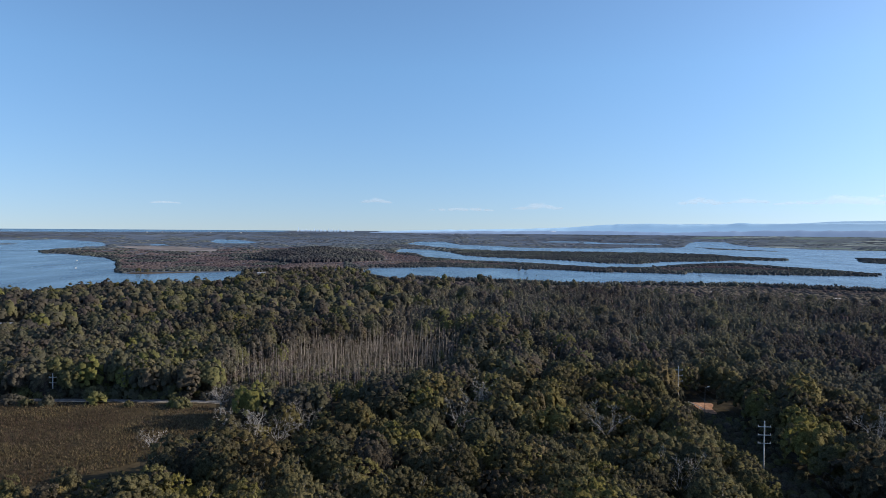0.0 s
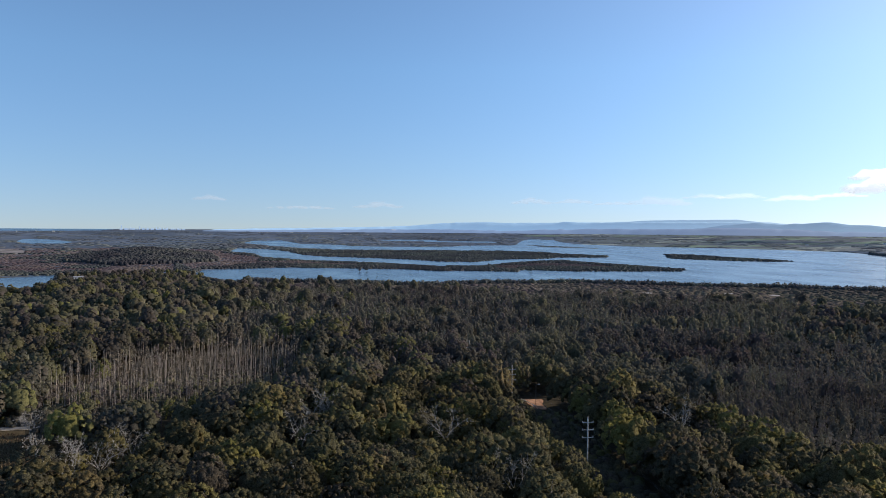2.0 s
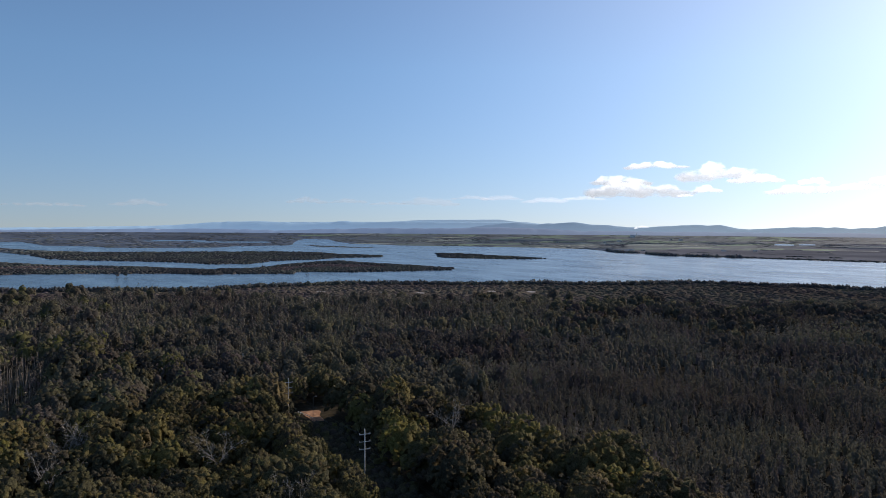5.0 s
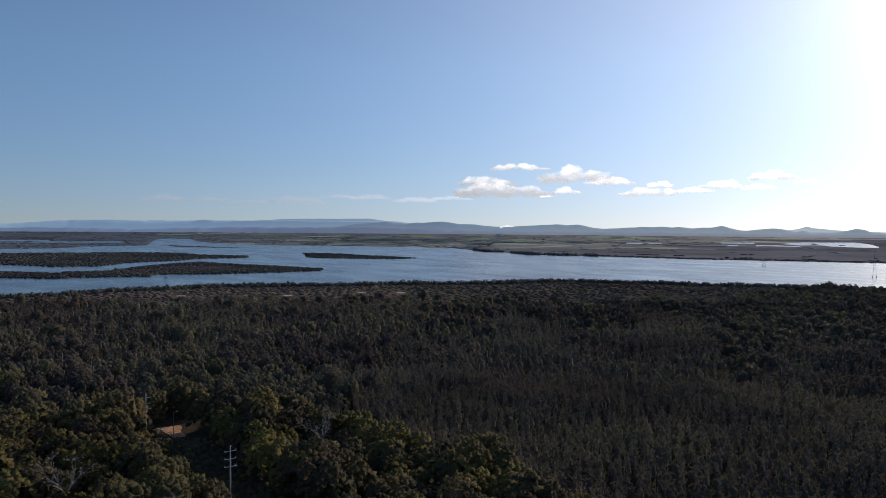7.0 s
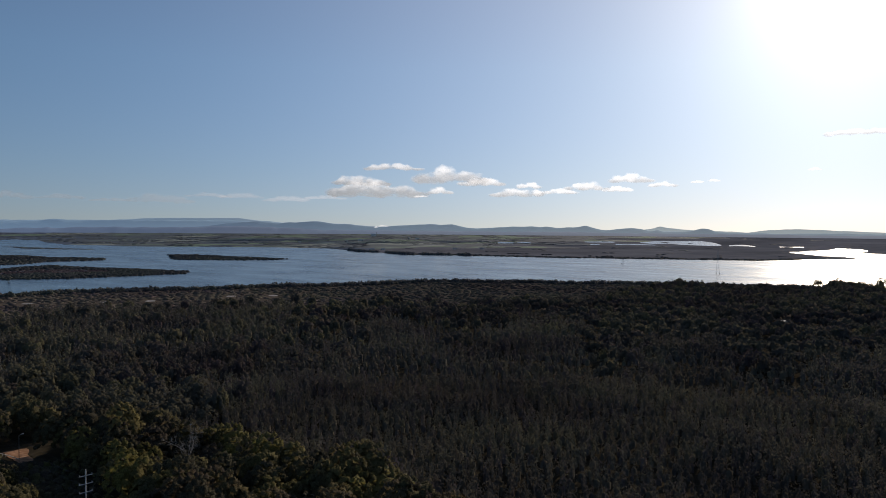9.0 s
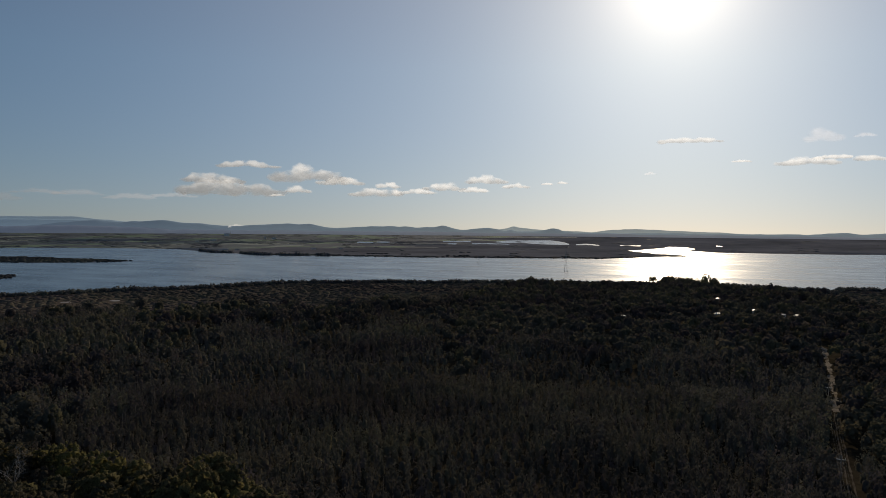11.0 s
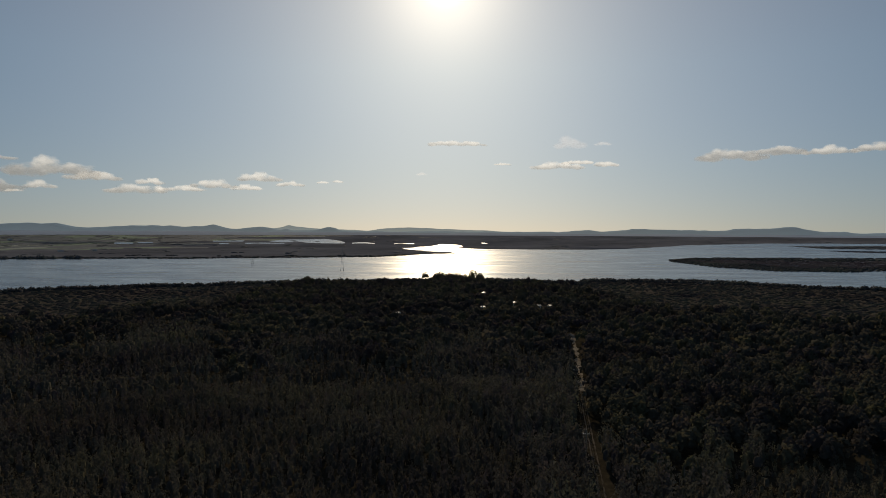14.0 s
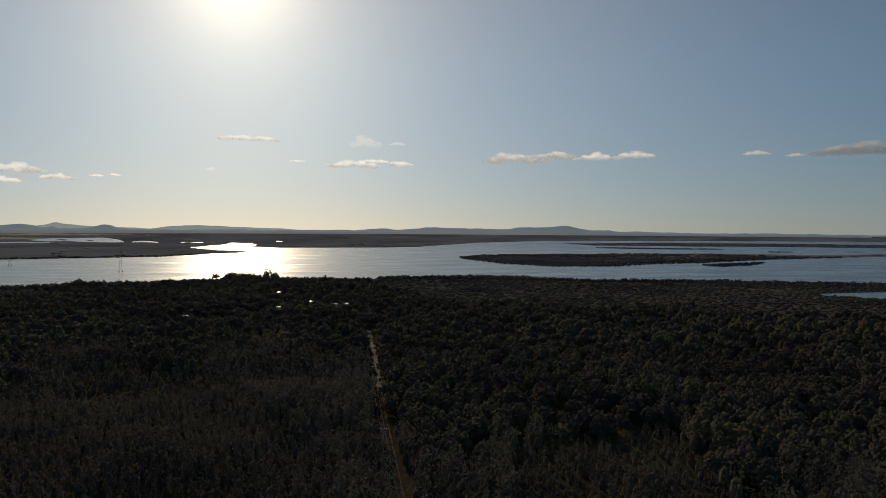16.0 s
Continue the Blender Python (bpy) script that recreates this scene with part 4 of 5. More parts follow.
BARK_LO = [spindly(rng, 2.2 * s, 2.6, 10.0 * h, 3, 5, 0.6) for s, h in ((1, 1), (0.85, 1.1), (1.2, 0.95), (0.95, 0.86))]
LOW = [crown(rng, 4.9 * s, -1.5, 1.9 * h, 1, 0, 0.6, 1.0, 1.0, 4) for s, h in ((1, 1), (1.25, 0.85), (0.8, 1.15), (1.1, 0.7))]
FRINGE = [tufted(rng, 5.2 * s, 0.0, 5.6 * h, 11, 1.7, 0, 0.5, 5, 4) for s, h in ((1, 1), (1.25, 0.9), (0.8, 1.1), (1.0, 1.15))]

# ---- gum wood in front: the nearest trees one by one, the rest as forest ----
gx_, gy_ = scatter(-42, 60, 88, 330, lambda r: 7.6, lambda r: 7.4, 21)
m = land_kind(gx_, gy_) == 1
gx_, gy_, gz_, gs_ = spots(gx_[m], gy_[m], 22, 0.85, 1.12, 0.28)
# lower growth in front of the line corridor and at the wood's marshy end
ahead = np.zeros(len(gx_), bool)
for k in (8, 18, 28, 38):
    f = 1 + k / np.hypot(gx_, gy_)
    ahead |= in_plan(CORRIDOR, gx_ * f, gy_ * f)
for dx, dy, _ in DEAD_GUMS:
    r = math.hypot(dx, dy)
    along, side = ((gx_ - dx) * dx + (gy_ - dy) * dy) / r, (-(gx_ - dx) * dy + (gy_ - dy) * dx) / r
    gs_ = gs_ * np.where((np.abs(side) < 4.5) & (along < 3.5) & (along > -14), 0.62, 1.0)
for dx, dy in ((87, 256), (95, 252)):
    r = math.hypot(dx, dy)
    along, side = ((gx_ - dx) * dx + (gy_ - dy) * dy) / r, (-(gx_ - dx) * dy + (gy_ - dy) * dx) / r
    gs_ = np.where((np.abs(side) < 5.5) & (along < 4) & (along > -48), np.minimum(gs_, 0.62 + 0.006 * np.abs(along)), gs_)
gs_ = gs_ * np.where(ahead, 0.66, 1.0) * np.where(gx_ < -66, 0.55, 1.0)
order = np.argsort(np.hypot(gx_, gy_))
first, rest = order[:300], order[300:]
GUM_PROTOS = []
for k, (cv, cf) in enumerate(GUM_HI):
    tree = new("gum_tree")
    tagged(tree, "tall gum tree with rounded olive-green crown in dense forest", "tree", "gum trees of the near wood")
    tv, tf = trunk_of(np.random.default_rng(40 + k), 13, 0.28, 5, 2.6)
    t = new("trunk", mesh_of("trunk", tv, tf, [BARK], smooth=True))
    c = new("crown", mesh_of("crown", cv, cf, [LEAF_GUM], smooth=True))
    t.parent = c.parent = tree
    GUM_PROTOS.append(tree)
rng = np.random.default_rng(23)
for n_, q in enumerate(first):
    p = GUM_PROTOS[n_] if n_ < len(GUM_PROTOS) else None
    s = float(gs_[q])
    m4 = pose(float(gx_[q]), float(gy_[q]), float(gz_[q]), 0, 0, float(rng.uniform(0, 360)))
    if p is not None:
        p.matrix_basis = m4 @ Matrix.Diagonal((s, s, s, 1))
    else:
        tree = copy_thing(GUM_PROTOS[n_ % len(GUM_PROTOS)], m4)
        tree.scale = (s, s, s * float(rng.uniform(0.92, 1.1)))
stuff("gum_forest", plant(GUM_LO, gx_[rest], gy_[rest], gz_[rest], gs_[rest], 24), LEAF_GUM, "dense olive-green gum forest canopy with billowing crowns", "forest")

# ---- mixed forest ----
x, y = scatter(-44, 140, 170, 430, lambda r: 7.6, lambda r: 7.8, 31)
m = land_kind(x, y) == 2
east = x > 60
for side, mat, label in ((~east, LEAF_MIXED, "mixed olive and grey-green bushland canopy of uneven height"), (east, LEAF_EAST, "dull grey-green bushland canopy with broad flat crowns")):
    trees = spots(x[m & side], y[m & side], 32, *((0.65, 0.95, 0.2) if mat is LEAF_EAST else (0.75, 1.2)))
    for k in (8, 18, 28, 38):
        f = 1 + k / np.hypot(trees[0], trees[1])
        trees[3][in_plan(DEAD_STAND, trees[0] * f, trees[1] * f)] *= 0.8
    stuff("mixed_forest", plant(MIXED_HI, *trees, 33), mat, label, "forest")
x, y = scatter(-44, 140, 430, 1130, lambda r: 8.4, lambda r: 9.5 + r * 0.012, 34)
m = land_kind(x, y) == 2
east = x > 60
for side, mat, label in ((~east, LEAF_MIXED, "mixed olive and grey-green bushland canopy towards the bay"), (east, LEAF_EAST, "dull grey-green bushland canopy towards the river")):
    stuff("mixed_forest", plant(MIXED_LO, *spots(x[m & side], y[m & side], 35, *((0.65, 0.95, 0.2) if mat is LEAF_EAST else (0.75, 1.2))), 36), mat, label, "forest")

# bush under and behind the take-off point
x, y = scatter(-180, 180, 12, 112, lambda r: 8.0, lambda r: 8.2, 37)
m = (np.hypot(x, y) < 86) | (np.abs(np.degrees(np.arctan2(x, y)) - 48) > 96)
stuff("mixed_forest", plant(MIXED_LO, *spots(x[m], y[m], 38, 0.8, 1.15), 39), LEAF_MIXED, "grey-green bushland canopy round the take-off point", "forest")

# ---- paperbark forest with thin pale stems ----
x, y = scatter(-4, 140, 95, 335, lambda r: 3.3, lambda r: 3.6, 41)
m = land_kind(x, y) == 3
near_bark = spots(x[m], y[m], 42, 0.82, 1.12, 0.48)
near_bark[3][in_plan(HEATH, near_bark[0], near_bark[1])] *= 0.5
near_bark[3][in_plan(REGROWTH, near_bark[0], near_bark[1])] *= 0.72
young = in_plan(REGROWTH, near_bark[0], near_bark[1]) | in_plan(HEATH, near_bark[0], near_bark[1])
stuff("paperbark_forest", plant(BARK_HI, *[k[~young] for k in near_bark], 43), LEAF_PAPERBARK, "dense thin-stemmed paperbark swamp forest, grey-green", "forest")
stuff("paperbark_regrowth", plant(BARK_HI, *[k[young] for k in near_bark], 40), LEAF_REGROWTH, "low olive-brown paperbark regrowth in front of taller forest", "forest")
x, y = scatter(-8, 100, 335, 760, lambda r: 3.5, lambda r: 5.4 + r * 0.004, 44)
m = land_kind(x, y) == 3
far_bark = spots(x[m], y[m], 45, 0.82, 1.12, 0.5)
far_bark[3][in_plan(REGROWTH, far_bark[0], far_bark[1])] *= 0.72
young = in_plan(REGROWTH, far_bark[0], far_bark[1])
stuff("paperbark_forest", plant(BARK_LO, *[k[~young] for k in far_bark], 46), LEAF_PAPERBARK, "dense paperbark swamp forest with fine upright crowns", "forest")
stuff("paperbark_regrowth", plant(BARK_LO, *[k[young] for k in far_bark], 39), LEAF_REGROWTH, "low olive-brown paperbark regrowth at the edge of taller forest", "forest")
STEM = [prism((0, 0, -0.3), (0.15, 0.1, 9.5), 0.1, 0.06), prism((0, 0, -0.3), (-0.2, 0.1, 11.0), 0.1, 0.05)]
stems = [np.concatenate([a[::3], b[::5]]) for a, b in zip(near_bark, far_bark)]
stuff("paperbark_stems", plant(STEM, *stems, 47), STEM_BARK, "thin grey paperbark stems showing between the crowns", "tree stems")

# ---- low shrubs in the cleared line corridor and on the heath ----
SHRUB = [crown(np.random.default_rng(48 + k), 1.3, -0.5, 1.5, 1, 9, 0.35, 1.0, sides=6) for k in range(3)]
x, y = scatter(-44, 140, 60, 330, lambda r: 2.3, lambda r: 2.3, 49)
m = (in_plan(CORRIDOR, x, y) & ~((np.abs(x - 95.5) < 5.5) & (y > 241))) | (in_plan(DEAD_STAND, x, y) & (np.random.default_rng(1).uniform(size=len(x)) < 0.5))
stuff("shrubs", plant(SHRUB, *spots(x[m], y[m], 50, 0.5, 1.3), 50), LEAF_MIXED, "low dark shrubs and bracken on cleared ground", "shrubs")

# ---- mangroves of the near shore ----
x, y = scatter(-8, 138, 650, 1310, lambda r: 5.0, lambda r: 8.4, 51)
m = land_kind(x, y) == 4
east = x > 560 + 40 * np.sin(y / 60)
for side, mat, label in ((~east, LEAF_SALTMARSH, "low brownish mangrove flats along the river bank"), (east, LEAF_FLATS, "low olive-green mangrove flats along the river bank")):
    stuff("low_mangrove", plant(LOW, *spots(x[m & side], y[m & side], 52, 0.7, 1.25), 53), mat, label, "mangrove")


def shore_row(line, offset, step, seed, lo, hi):
    """Places along a shore, a little inland of it."""
    rng = np.random.default_rng(seed)
    p = np.array(line, float)
    px, py = at(p[:, 0], p[:, 1])
    s = np.concatenate([[0], np.cumsum(np.hypot(np.diff(px), np.diff(py)))])
    q = np.arange(0, s[-1], step) + rng.uniform(-0.4, 0.4, len(np.arange(0, s[-1], step))) * step
    x, y = np.interp(q, s, px), np.interp(q, s, py)
    r = np.hypot(x, y)
    f = (r - offset - rng.uniform(0, 10, len(r))) / r
    return spots(x * f, y * f, seed + 1, lo, hi, 0.15)


bay_side = [p for p in WATERS["bay"][:9]]
rows = [shore_row(NEAR_SHORE, o, 3.4, 61 + o, 0.5, 0.95) for o in (2, 9, 17)] + [shore_row(bay_side, o, 6, 81 + o, 0.9, 1.5) for o in (5, 16)]
stuff("mangrove_fringe", plant(FRINGE, *[np.concatenate(c) for c in zip(*rows)], 64), LEAF_MANGROVE, "dark green mangrove fringe along the water's edge", "mangrove")

# groves on the far bank
bank = [p for p in FAR_SHORE_NORTH if 44 < p[0] < 52] + [(54.5, 2125)]
rows = [shore_row(bank, -o, 6, 85 + o, 0.8, 1.4) for o in (14, 30, 46)]
groves = [np.concatenate(c) for c in zip(*rows)]
m = np.sin(np.degrees(np.arctan2(groves[0], groves[1])) * 2.1) > -0.8
stuff("bank_groves", plant(FRINGE, *[g[m] for g in groves], 88), LEAF_FAR_HAZE, "dark groves of trees on the far river bank, haze put into their colour", "trees")

# tall trees on the point by the river
rng = np.random.default_rng(71)
pa, pr = rng.uniform(80.2, 85.3, 36), rng.uniform(1050, 1130, 36)
px_, py_ = at(pa, pr)
stuff("point_trees", plant(GUM_LO[:3], *spots(px_, py_, 72, 0.5, 1.2, 0.5), 73), LEAF_EAST, "taller spreading trees on the point by the river", "forest")

# ---- islands and far country: low clumps, smaller with distance ----


HILL_WOOD = [(-15.5, 1500), (-12, 1310), (-7.5, 1350), (-4.8, 1450), (-5.7, 1870), (-10.3, 2180), (-13.8, 1900)]
rng = np.random.default_rng(81)
xs, ys, zs, ws, hs = [], [], [], [], []
for d in np.arange(0.0655, 0.0062, -0.00105):
    r = MID_EYE / d if d > MID_EYE / FLAT_TO else FLAT_TO + (0.02375 - d) / 0.01955 * (EDGE - FLAT_TO)
    width = r * (0.0015 if r < 2300 else 0.0023)
    a = np.arange(-38, 138, math.degrees(width * 1.2 / r))
    a = a + rng.uniform(-0.5, 0.5, len(a)) * math.degrees(width / r)
    dd = d + rng.uniform(-0.5, 0.5, len(a)) * 0.0012
    rr = np.where(dd > MID_EYE / FLAT_TO, MID_EYE / dd, FLAT_TO + (0.02375 - dd) / 0.01955 * (EDGE - FLAT_TO))
    keep = wet(a, rr) < -0.25
    island = np.zeros(len(a), bool)
    for key in ("long_islet", "islet", "low_islet", "speck_islet", "speck_islet_two", "outer_bar", "bay_islet", "sand_islet", "middle_land"):
        island |= inside_depth(LANDS[key], a, rr) > 0
    # tree lines and thickets lie in long bands across the open country
    band = np.array([noise.noise((p / 2.2, q / 55, 5.0)) for p, q in zip(a.tolist(), rr.tolist())])
    keep &= ~((a > 26) & (a < 62) & (rr > 2300) & (band < 0.15))
    keep &= ~((a > 46) & (a < 84) & (rr > 2000) & (rr < 3500) & (wet(a, rr) < -1.5) & (band < 0.5))
    keep &= ~((rr > 2500) & ~island & (band < np.where(a > 62, 0.45, 0.05)))
    keep &= inside_depth([(-25.3, 2700), (-21.8, 2770), (-17.7, 2320), (-18.1, 2040), (-21.4, 2110), (-24.1, 2410)], a, rr) < 0
    a, rr = a[keep], rr[keep]
    x, y = at(a, rr)
    xs.append(x)
    ys.append(y)
    zs.append(ground_z(a, rr))
    hill_wood = inside_depth(HILL_WOOD, a, rr) > 0
    ws.append(width * rng.uniform(1.5, 2.3, len(a)) * np.where(hill_wood, 1.15, 1.0))
    hs.append(np.where(hill_wood, 7.2, 3.0) * np.where(rr > 2500, 0.65, 1.0) * rr * dip(rr) / MID_EYE * rng.uniform(0.75, 1.1, len(a)))
far_x, far_y, far_z, far_w, far_h = [np.concatenate(k) for k in (xs, ys, zs, ws, hs)]
# the wooded hill is grown more closely
close = inside_depth(HILL_WOOD, np.degrees(np.arctan2(far_x, far_y)), np.hypot(far_x, far_y)) > 0.5
for _ in range(2):
    px, py = far_x[close] + rng.normal(0, 5, close.sum()), far_y[close] + rng.normal(0, 9, close.sum())
    far_x, far_y = np.concatenate([far_x, px]), np.concatenate([far_y, py])
    far_z = np.concatenate([far_z, ground_z(np.degrees(np.arctan2(px, py)), np.hypot(px, py))])
    far_w = np.concatenate([far_w, far_w[close] * rng.uniform(0.6, 1.1, close.sum())])
    far_h = np.concatenate([far_h, far_h[close] * rng.uniform(0.7, 1.15, close.sum())])
    close = np.concatenate([close, np.zeros(len(px), bool)])
DOMES = [dome(rng, 5) for _ in range(8)]


def far_clumps(name, m, mat, label, category="mangrove"):
    rng = np.random.default_rng(83)
    which = rng.integers(0, len(DOMES), m.sum())
    X, Y, Z, W, H = far_x[m], far_y[m], far_z[m], far_w[m], far_h[m]
    V = np.stack([p[0] for p in DOMES])[which] * np.stack([W, W, H], -1)[:, None, :] + np.stack([X, Y, Z], -1)[:, None, :]
    F = DOMES[0][1][None] + (np.arange(len(X)) * V.shape[1])[:, None, None]
    return stuff(name, (V.reshape(-1, 3), F.reshape(-1, 3)), mat, label, category)


far_r = np.hypot(far_x, far_y)
far_az = np.degrees(np.arctan2(far_x, far_y))
patchy = np.array([noise.noise((p / 90, q / 90, 2.0)) for p, q in zip(far_x.tolist(), far_y.tolist())])
# behind their green rims the flat islands carry low brown scrub
inner = (far_r < 2600) & (far_h < 7) & (wet(far_az, far_r) < -5 - 5 * patchy) & ((far_az > 95) | (inside_depth(LANDS["strip"], far_az, far_r) > 0) | ((far_az < -8) & (patchy > -0.15)))
hill_wood = inside_depth(HILL_WOOD, far_az, far_r) > 0
inner &= ~hill_wood
far_h[inner] *= 0.42
far_clumps("island_scrub", inner, LEAF_SALTMARSH, "low brownish scrub on the flat insides of the islands", "scrub")
far_clumps("hill_forest", hill_wood, LEAF_HILL, "dark wooded hill rising behind the mangroves", "forest")
far_clumps("island_mangrove", (far_r < 2300) & ~inner & ~hill_wood, LEAF_MANGROVE, "dense dark mangrove covering low river islands")
far_clumps("distant_bush", (far_r >= 2300) & ~inner, LEAF_FAR_HAZE, "distant bush and mangrove, bluish haze painted into the leaves", "bush")

# ---- marsh reeds, road, pad, track ----


def tuft(rng):
    v, f, k = [], [], 0
    for _ in range(5):
        a, w = rng.uniform(0, 6.28), rng.uniform(0.12, 0.25)
        lean = rng.normal(0, 0.35, 2)
        v += [(math.cos(a) * w, math.sin(a) * w, 0), (-math.cos(a) * w, -math.sin(a) * w, 0), (lean[0], lean[1], rng.uniform(0.7, 1.4))]
        f.append((k, k + 1, k + 2))
        k += 3
    return np.array(v), np.array(f)


rng = np.random.default_rng(91)
TUFTS = [tuft(rng) for _ in range(5)]
x, y = scatter(-52, -14, 140, 300, lambda r: 0.9, lambda r: 1.0, 92)
m = in_plan(MARSH, x, y)
stuff("marsh_reeds", plant(TUFTS, *spots(x[m], y[m], 93, 0.45, 0.95), 94), REED, "brown reeds and sedge of an open wet marsh", "reeds")


def ribbon(name, pts, width, mat, label, lift=0.06, rag=0.3, seed=5):
    """A strip laid on the ground along a line, with ragged edges."""
    rng = np.random.default_rng(seed)
    p = np.array(pts, float)
    s = np.concatenate([[0], np.cumsum(np.hypot(*np.diff(p, axis=0).T))])
    q = np.arange(0, s[-1], 2.0)
    c = np.stack([np.interp(q, s, p[:, 0]), np.interp(q, s, p[:, 1])], -1)
    d = unit(np.gradient(c, axis=0))
    side = np.stack([-d[:, 1], d[:, 0]], -1)
    w = width(q / s[-1]) if callable(width) else np.full(len(q), width)
    rows = []
    for e in (-1, -0.33, 0.33, 1):
        xy = c + side * (e * w / 2 + rng.normal(0, rag, len(q)) * abs(e))[:, None]
        z = ground_z(np.degrees(np.arctan2(xy[:, 0], xy[:, 1])), np.hypot(xy[:, 0], xy[:, 1])) + lift
        rows.append(np.column_stack([xy, z]))
    v = np.array(rows)
    n, m = v.shape[:2]
    a, b = np.meshgrid(np.arange(n - 1), np.arange(m - 1), indexing="ij")
    f = np.stack([a * m + b, a * m + b + 1, (a + 1) * m + b + 1, (a + 1) * m + b], -1).reshape(-1, 4)[:, ::-1]
    return tagged(new(name, mesh_of(name, v.reshape(-1, 3), f, [mat])), label, name, kind="structure")


# bushes along the near side of the road
x, y = scatter(-56, -8, 240, 330, lambda r: 3.0, lambda r: 3.0, 95)
m = (((y > 246) & (y < 252)) | ((y > 259) & (y < 278) & ~in_plan(DEAD_STAND, x, y))) & (x > -330) & (x < -40)
keep = np.random.default_rng(96).uniform(size=len(x)) < np.where(y < 253, 0.16, 0.85)
BUSH = [tufted(np.random.default_rng(140 + k), 1.7, -0.4, 1.7 + 0.3 * k, 22, 0.5, 3, 0.24, 4, 5) for k in range(3)]
stuff("roadside_bushes", plant(BUSH, *spots(x[m & keep], y[m & keep], 97, 0.8, 2.4), 98), LEAF_MIXED, "dark green bushes along the road by the marsh", "shrubs")
ribbon("road", [(-330, 254), (-200, 256), (-100, 256), (-42, 254)], 3.2, ASPHALT, "narrow pale sealed road beside the marsh", 0.1, 0.1)
ribbon("road_shoulder", [(-330, 251.6), (-200, 253.6), (-100, 253.6), (-42, 251.6)], 1.1, SAND, "pale sandy road edge", 0.14, 0.25)
sand_line = [(float(k), float(track_y(k))) for k in range(346, 556, 14)]
ribbon("track", sand_line, lambda s: 2.6 + 1.1 * np.sin(s * 23) + 1.0 * np.sin(s * 61 + 1), SAND, "sunlit sandy bush track through the forest", 0.12, 0.5)
for off in (-0.85, 0.85):
    ribbon("wheel_rut", [(float(k), float(track_y(k)) + off) for k in range(120, 352, 8)], 0.5, RUT_EARTH, "worn sandy wheel rut of a bush track", 0.12, 0.12, 7)
ribbon("earth_pad", [(94, 243.5), (95.3, 252), (97.2, 261)], lambda s: 4.0 + 4.0 * s, RED_EARTH, "bare reddish earth clearing beside the power line", 0.12, 0.4)



def salt_pan(px, py, k):
    """A small bare pan among the mangroves, its rim uneven."""
    rng = np.random.default_rng(170 + k)
    r = math.hypot(px, py)
    t = np.arange(18) * 6.28319 / 18
    w = 1 + rng.uniform(-0.2, 0.2, 18)
    a, s = np.cos(t) * 9 * w, np.sin(t) * 5.5 * w
    x, y = px + (a * px - s * py) / r, py + (a * py + s * px) / r
    z = ground_z(np.degrees(np.arctan2(x, y)), np.hypot(x, y)) + 0.2
    v = np.concatenate([np.stack([x, y, z], -1), [(px, py, ground_at(px, py) + 0.2)]])
    f = [(18, i, (i + 1) % 18) for i in range(18)]
    tagged(new("salt_pan", mesh_of("salt_pan", v, f, [SALT_PAN])), "small pale bare salt pan among low mangroves", "salt pan", kind="structure")


for k, (px, py) in enumerate(PANS):
    salt_pan(px, py, k)

# ---- dead trees ----


def dead_stem(rng, height):
    """A thin dead paperbark: stem and a few short snags."""
    ob = new("dead_tree")
    tagged(ob, "thin pale dead paperbark stem in a dieback stand", "dead tree", "dead paperbark stand")
    lean = rng.normal(0, 0.25, 2)
    top = (lean[0], lean[1], height)
    snags = [prism((0, 0, -0.3), top, 0.085, 0.035, 4)]
    for _ in range(7):
        s = rng.uniform(0.45, 1.0)
        a, l = rng.uniform(0, 6.28), rng.uniform(0.4, 1.3)
        b = np.array(top) * s
        snags.append(prism(b, b + (math.cos(a) * l * 0.6, math.sin(a) * l * 0.6, l), 0.05, 0.02, 3))
    n = new("stem", mesh_of("stem", *joined(snags), [DEAD_STEM]))
    n.parent = ob
    return ob


rng = np.random.default_rng(101)
x, y = scatter(-24, 6, 255, 410, lambda r: 4.6, lambda r: 9.5, 102)
m = in_plan(DEAD_STAND, x, y)
x, y = x[m][:300], y[m][:300]
stem_protos = [dead_stem(rng, h) for h in (9.5, 11, 12.5, 10.2, 8, 11.8)]
for k, (px, py) in enumerate(zip(x.tolist(), y.tolist())):
    s = float(rng.uniform(0.5, 1.15))
    m4 = pose(px, py, ground_at(px, py), float(rng.normal(0, 2.5)), float(rng.normal(0, 2.5)), float(rng.uniform(0, 360)))
    if k < len(stem_protos):
        stem_protos[k].matrix_basis = m4
    else:
        copy_thing(stem_protos[k % len(stem_protos)], m4).scale = (s, s, s)
x, y = scatter(-24, 16, 255, 440, lambda r: 2.2, lambda r: 6, 103)
m = in_plan(DEAD_STAND, x, y) | ((np.random.default_rng(109).uniform(size=len(x)) < 0.12) & (x > -60) & (y > 280))
stuff("dead_stems", plant([prism((0, 0, -0.3), (0.3, 0.1, 9.5), 0.09, 0.03), prism((0, 0, -0.3), (-0.2, -0.3, 11), 0.1, 0.03)], *spots(x[m], y[m], 104, 0.45, 1.15), 104), DEAD_STEM, "crowd of thin grey dead stems in the dieback stand", "dead trees")
# grey twiggy scrub between the stems
TWIGS = [crown(np.random.default_rng(105 + k), 1.5, 2.5, 8.5, 5, 7, 0.28, 1.3, 0.25) for k in range(3)]
x, y = scatter(-24, 6, 255, 410, lambda r: 4.5, lambda r: 6, 106)
m = in_plan(DEAD_STAND, x, y)
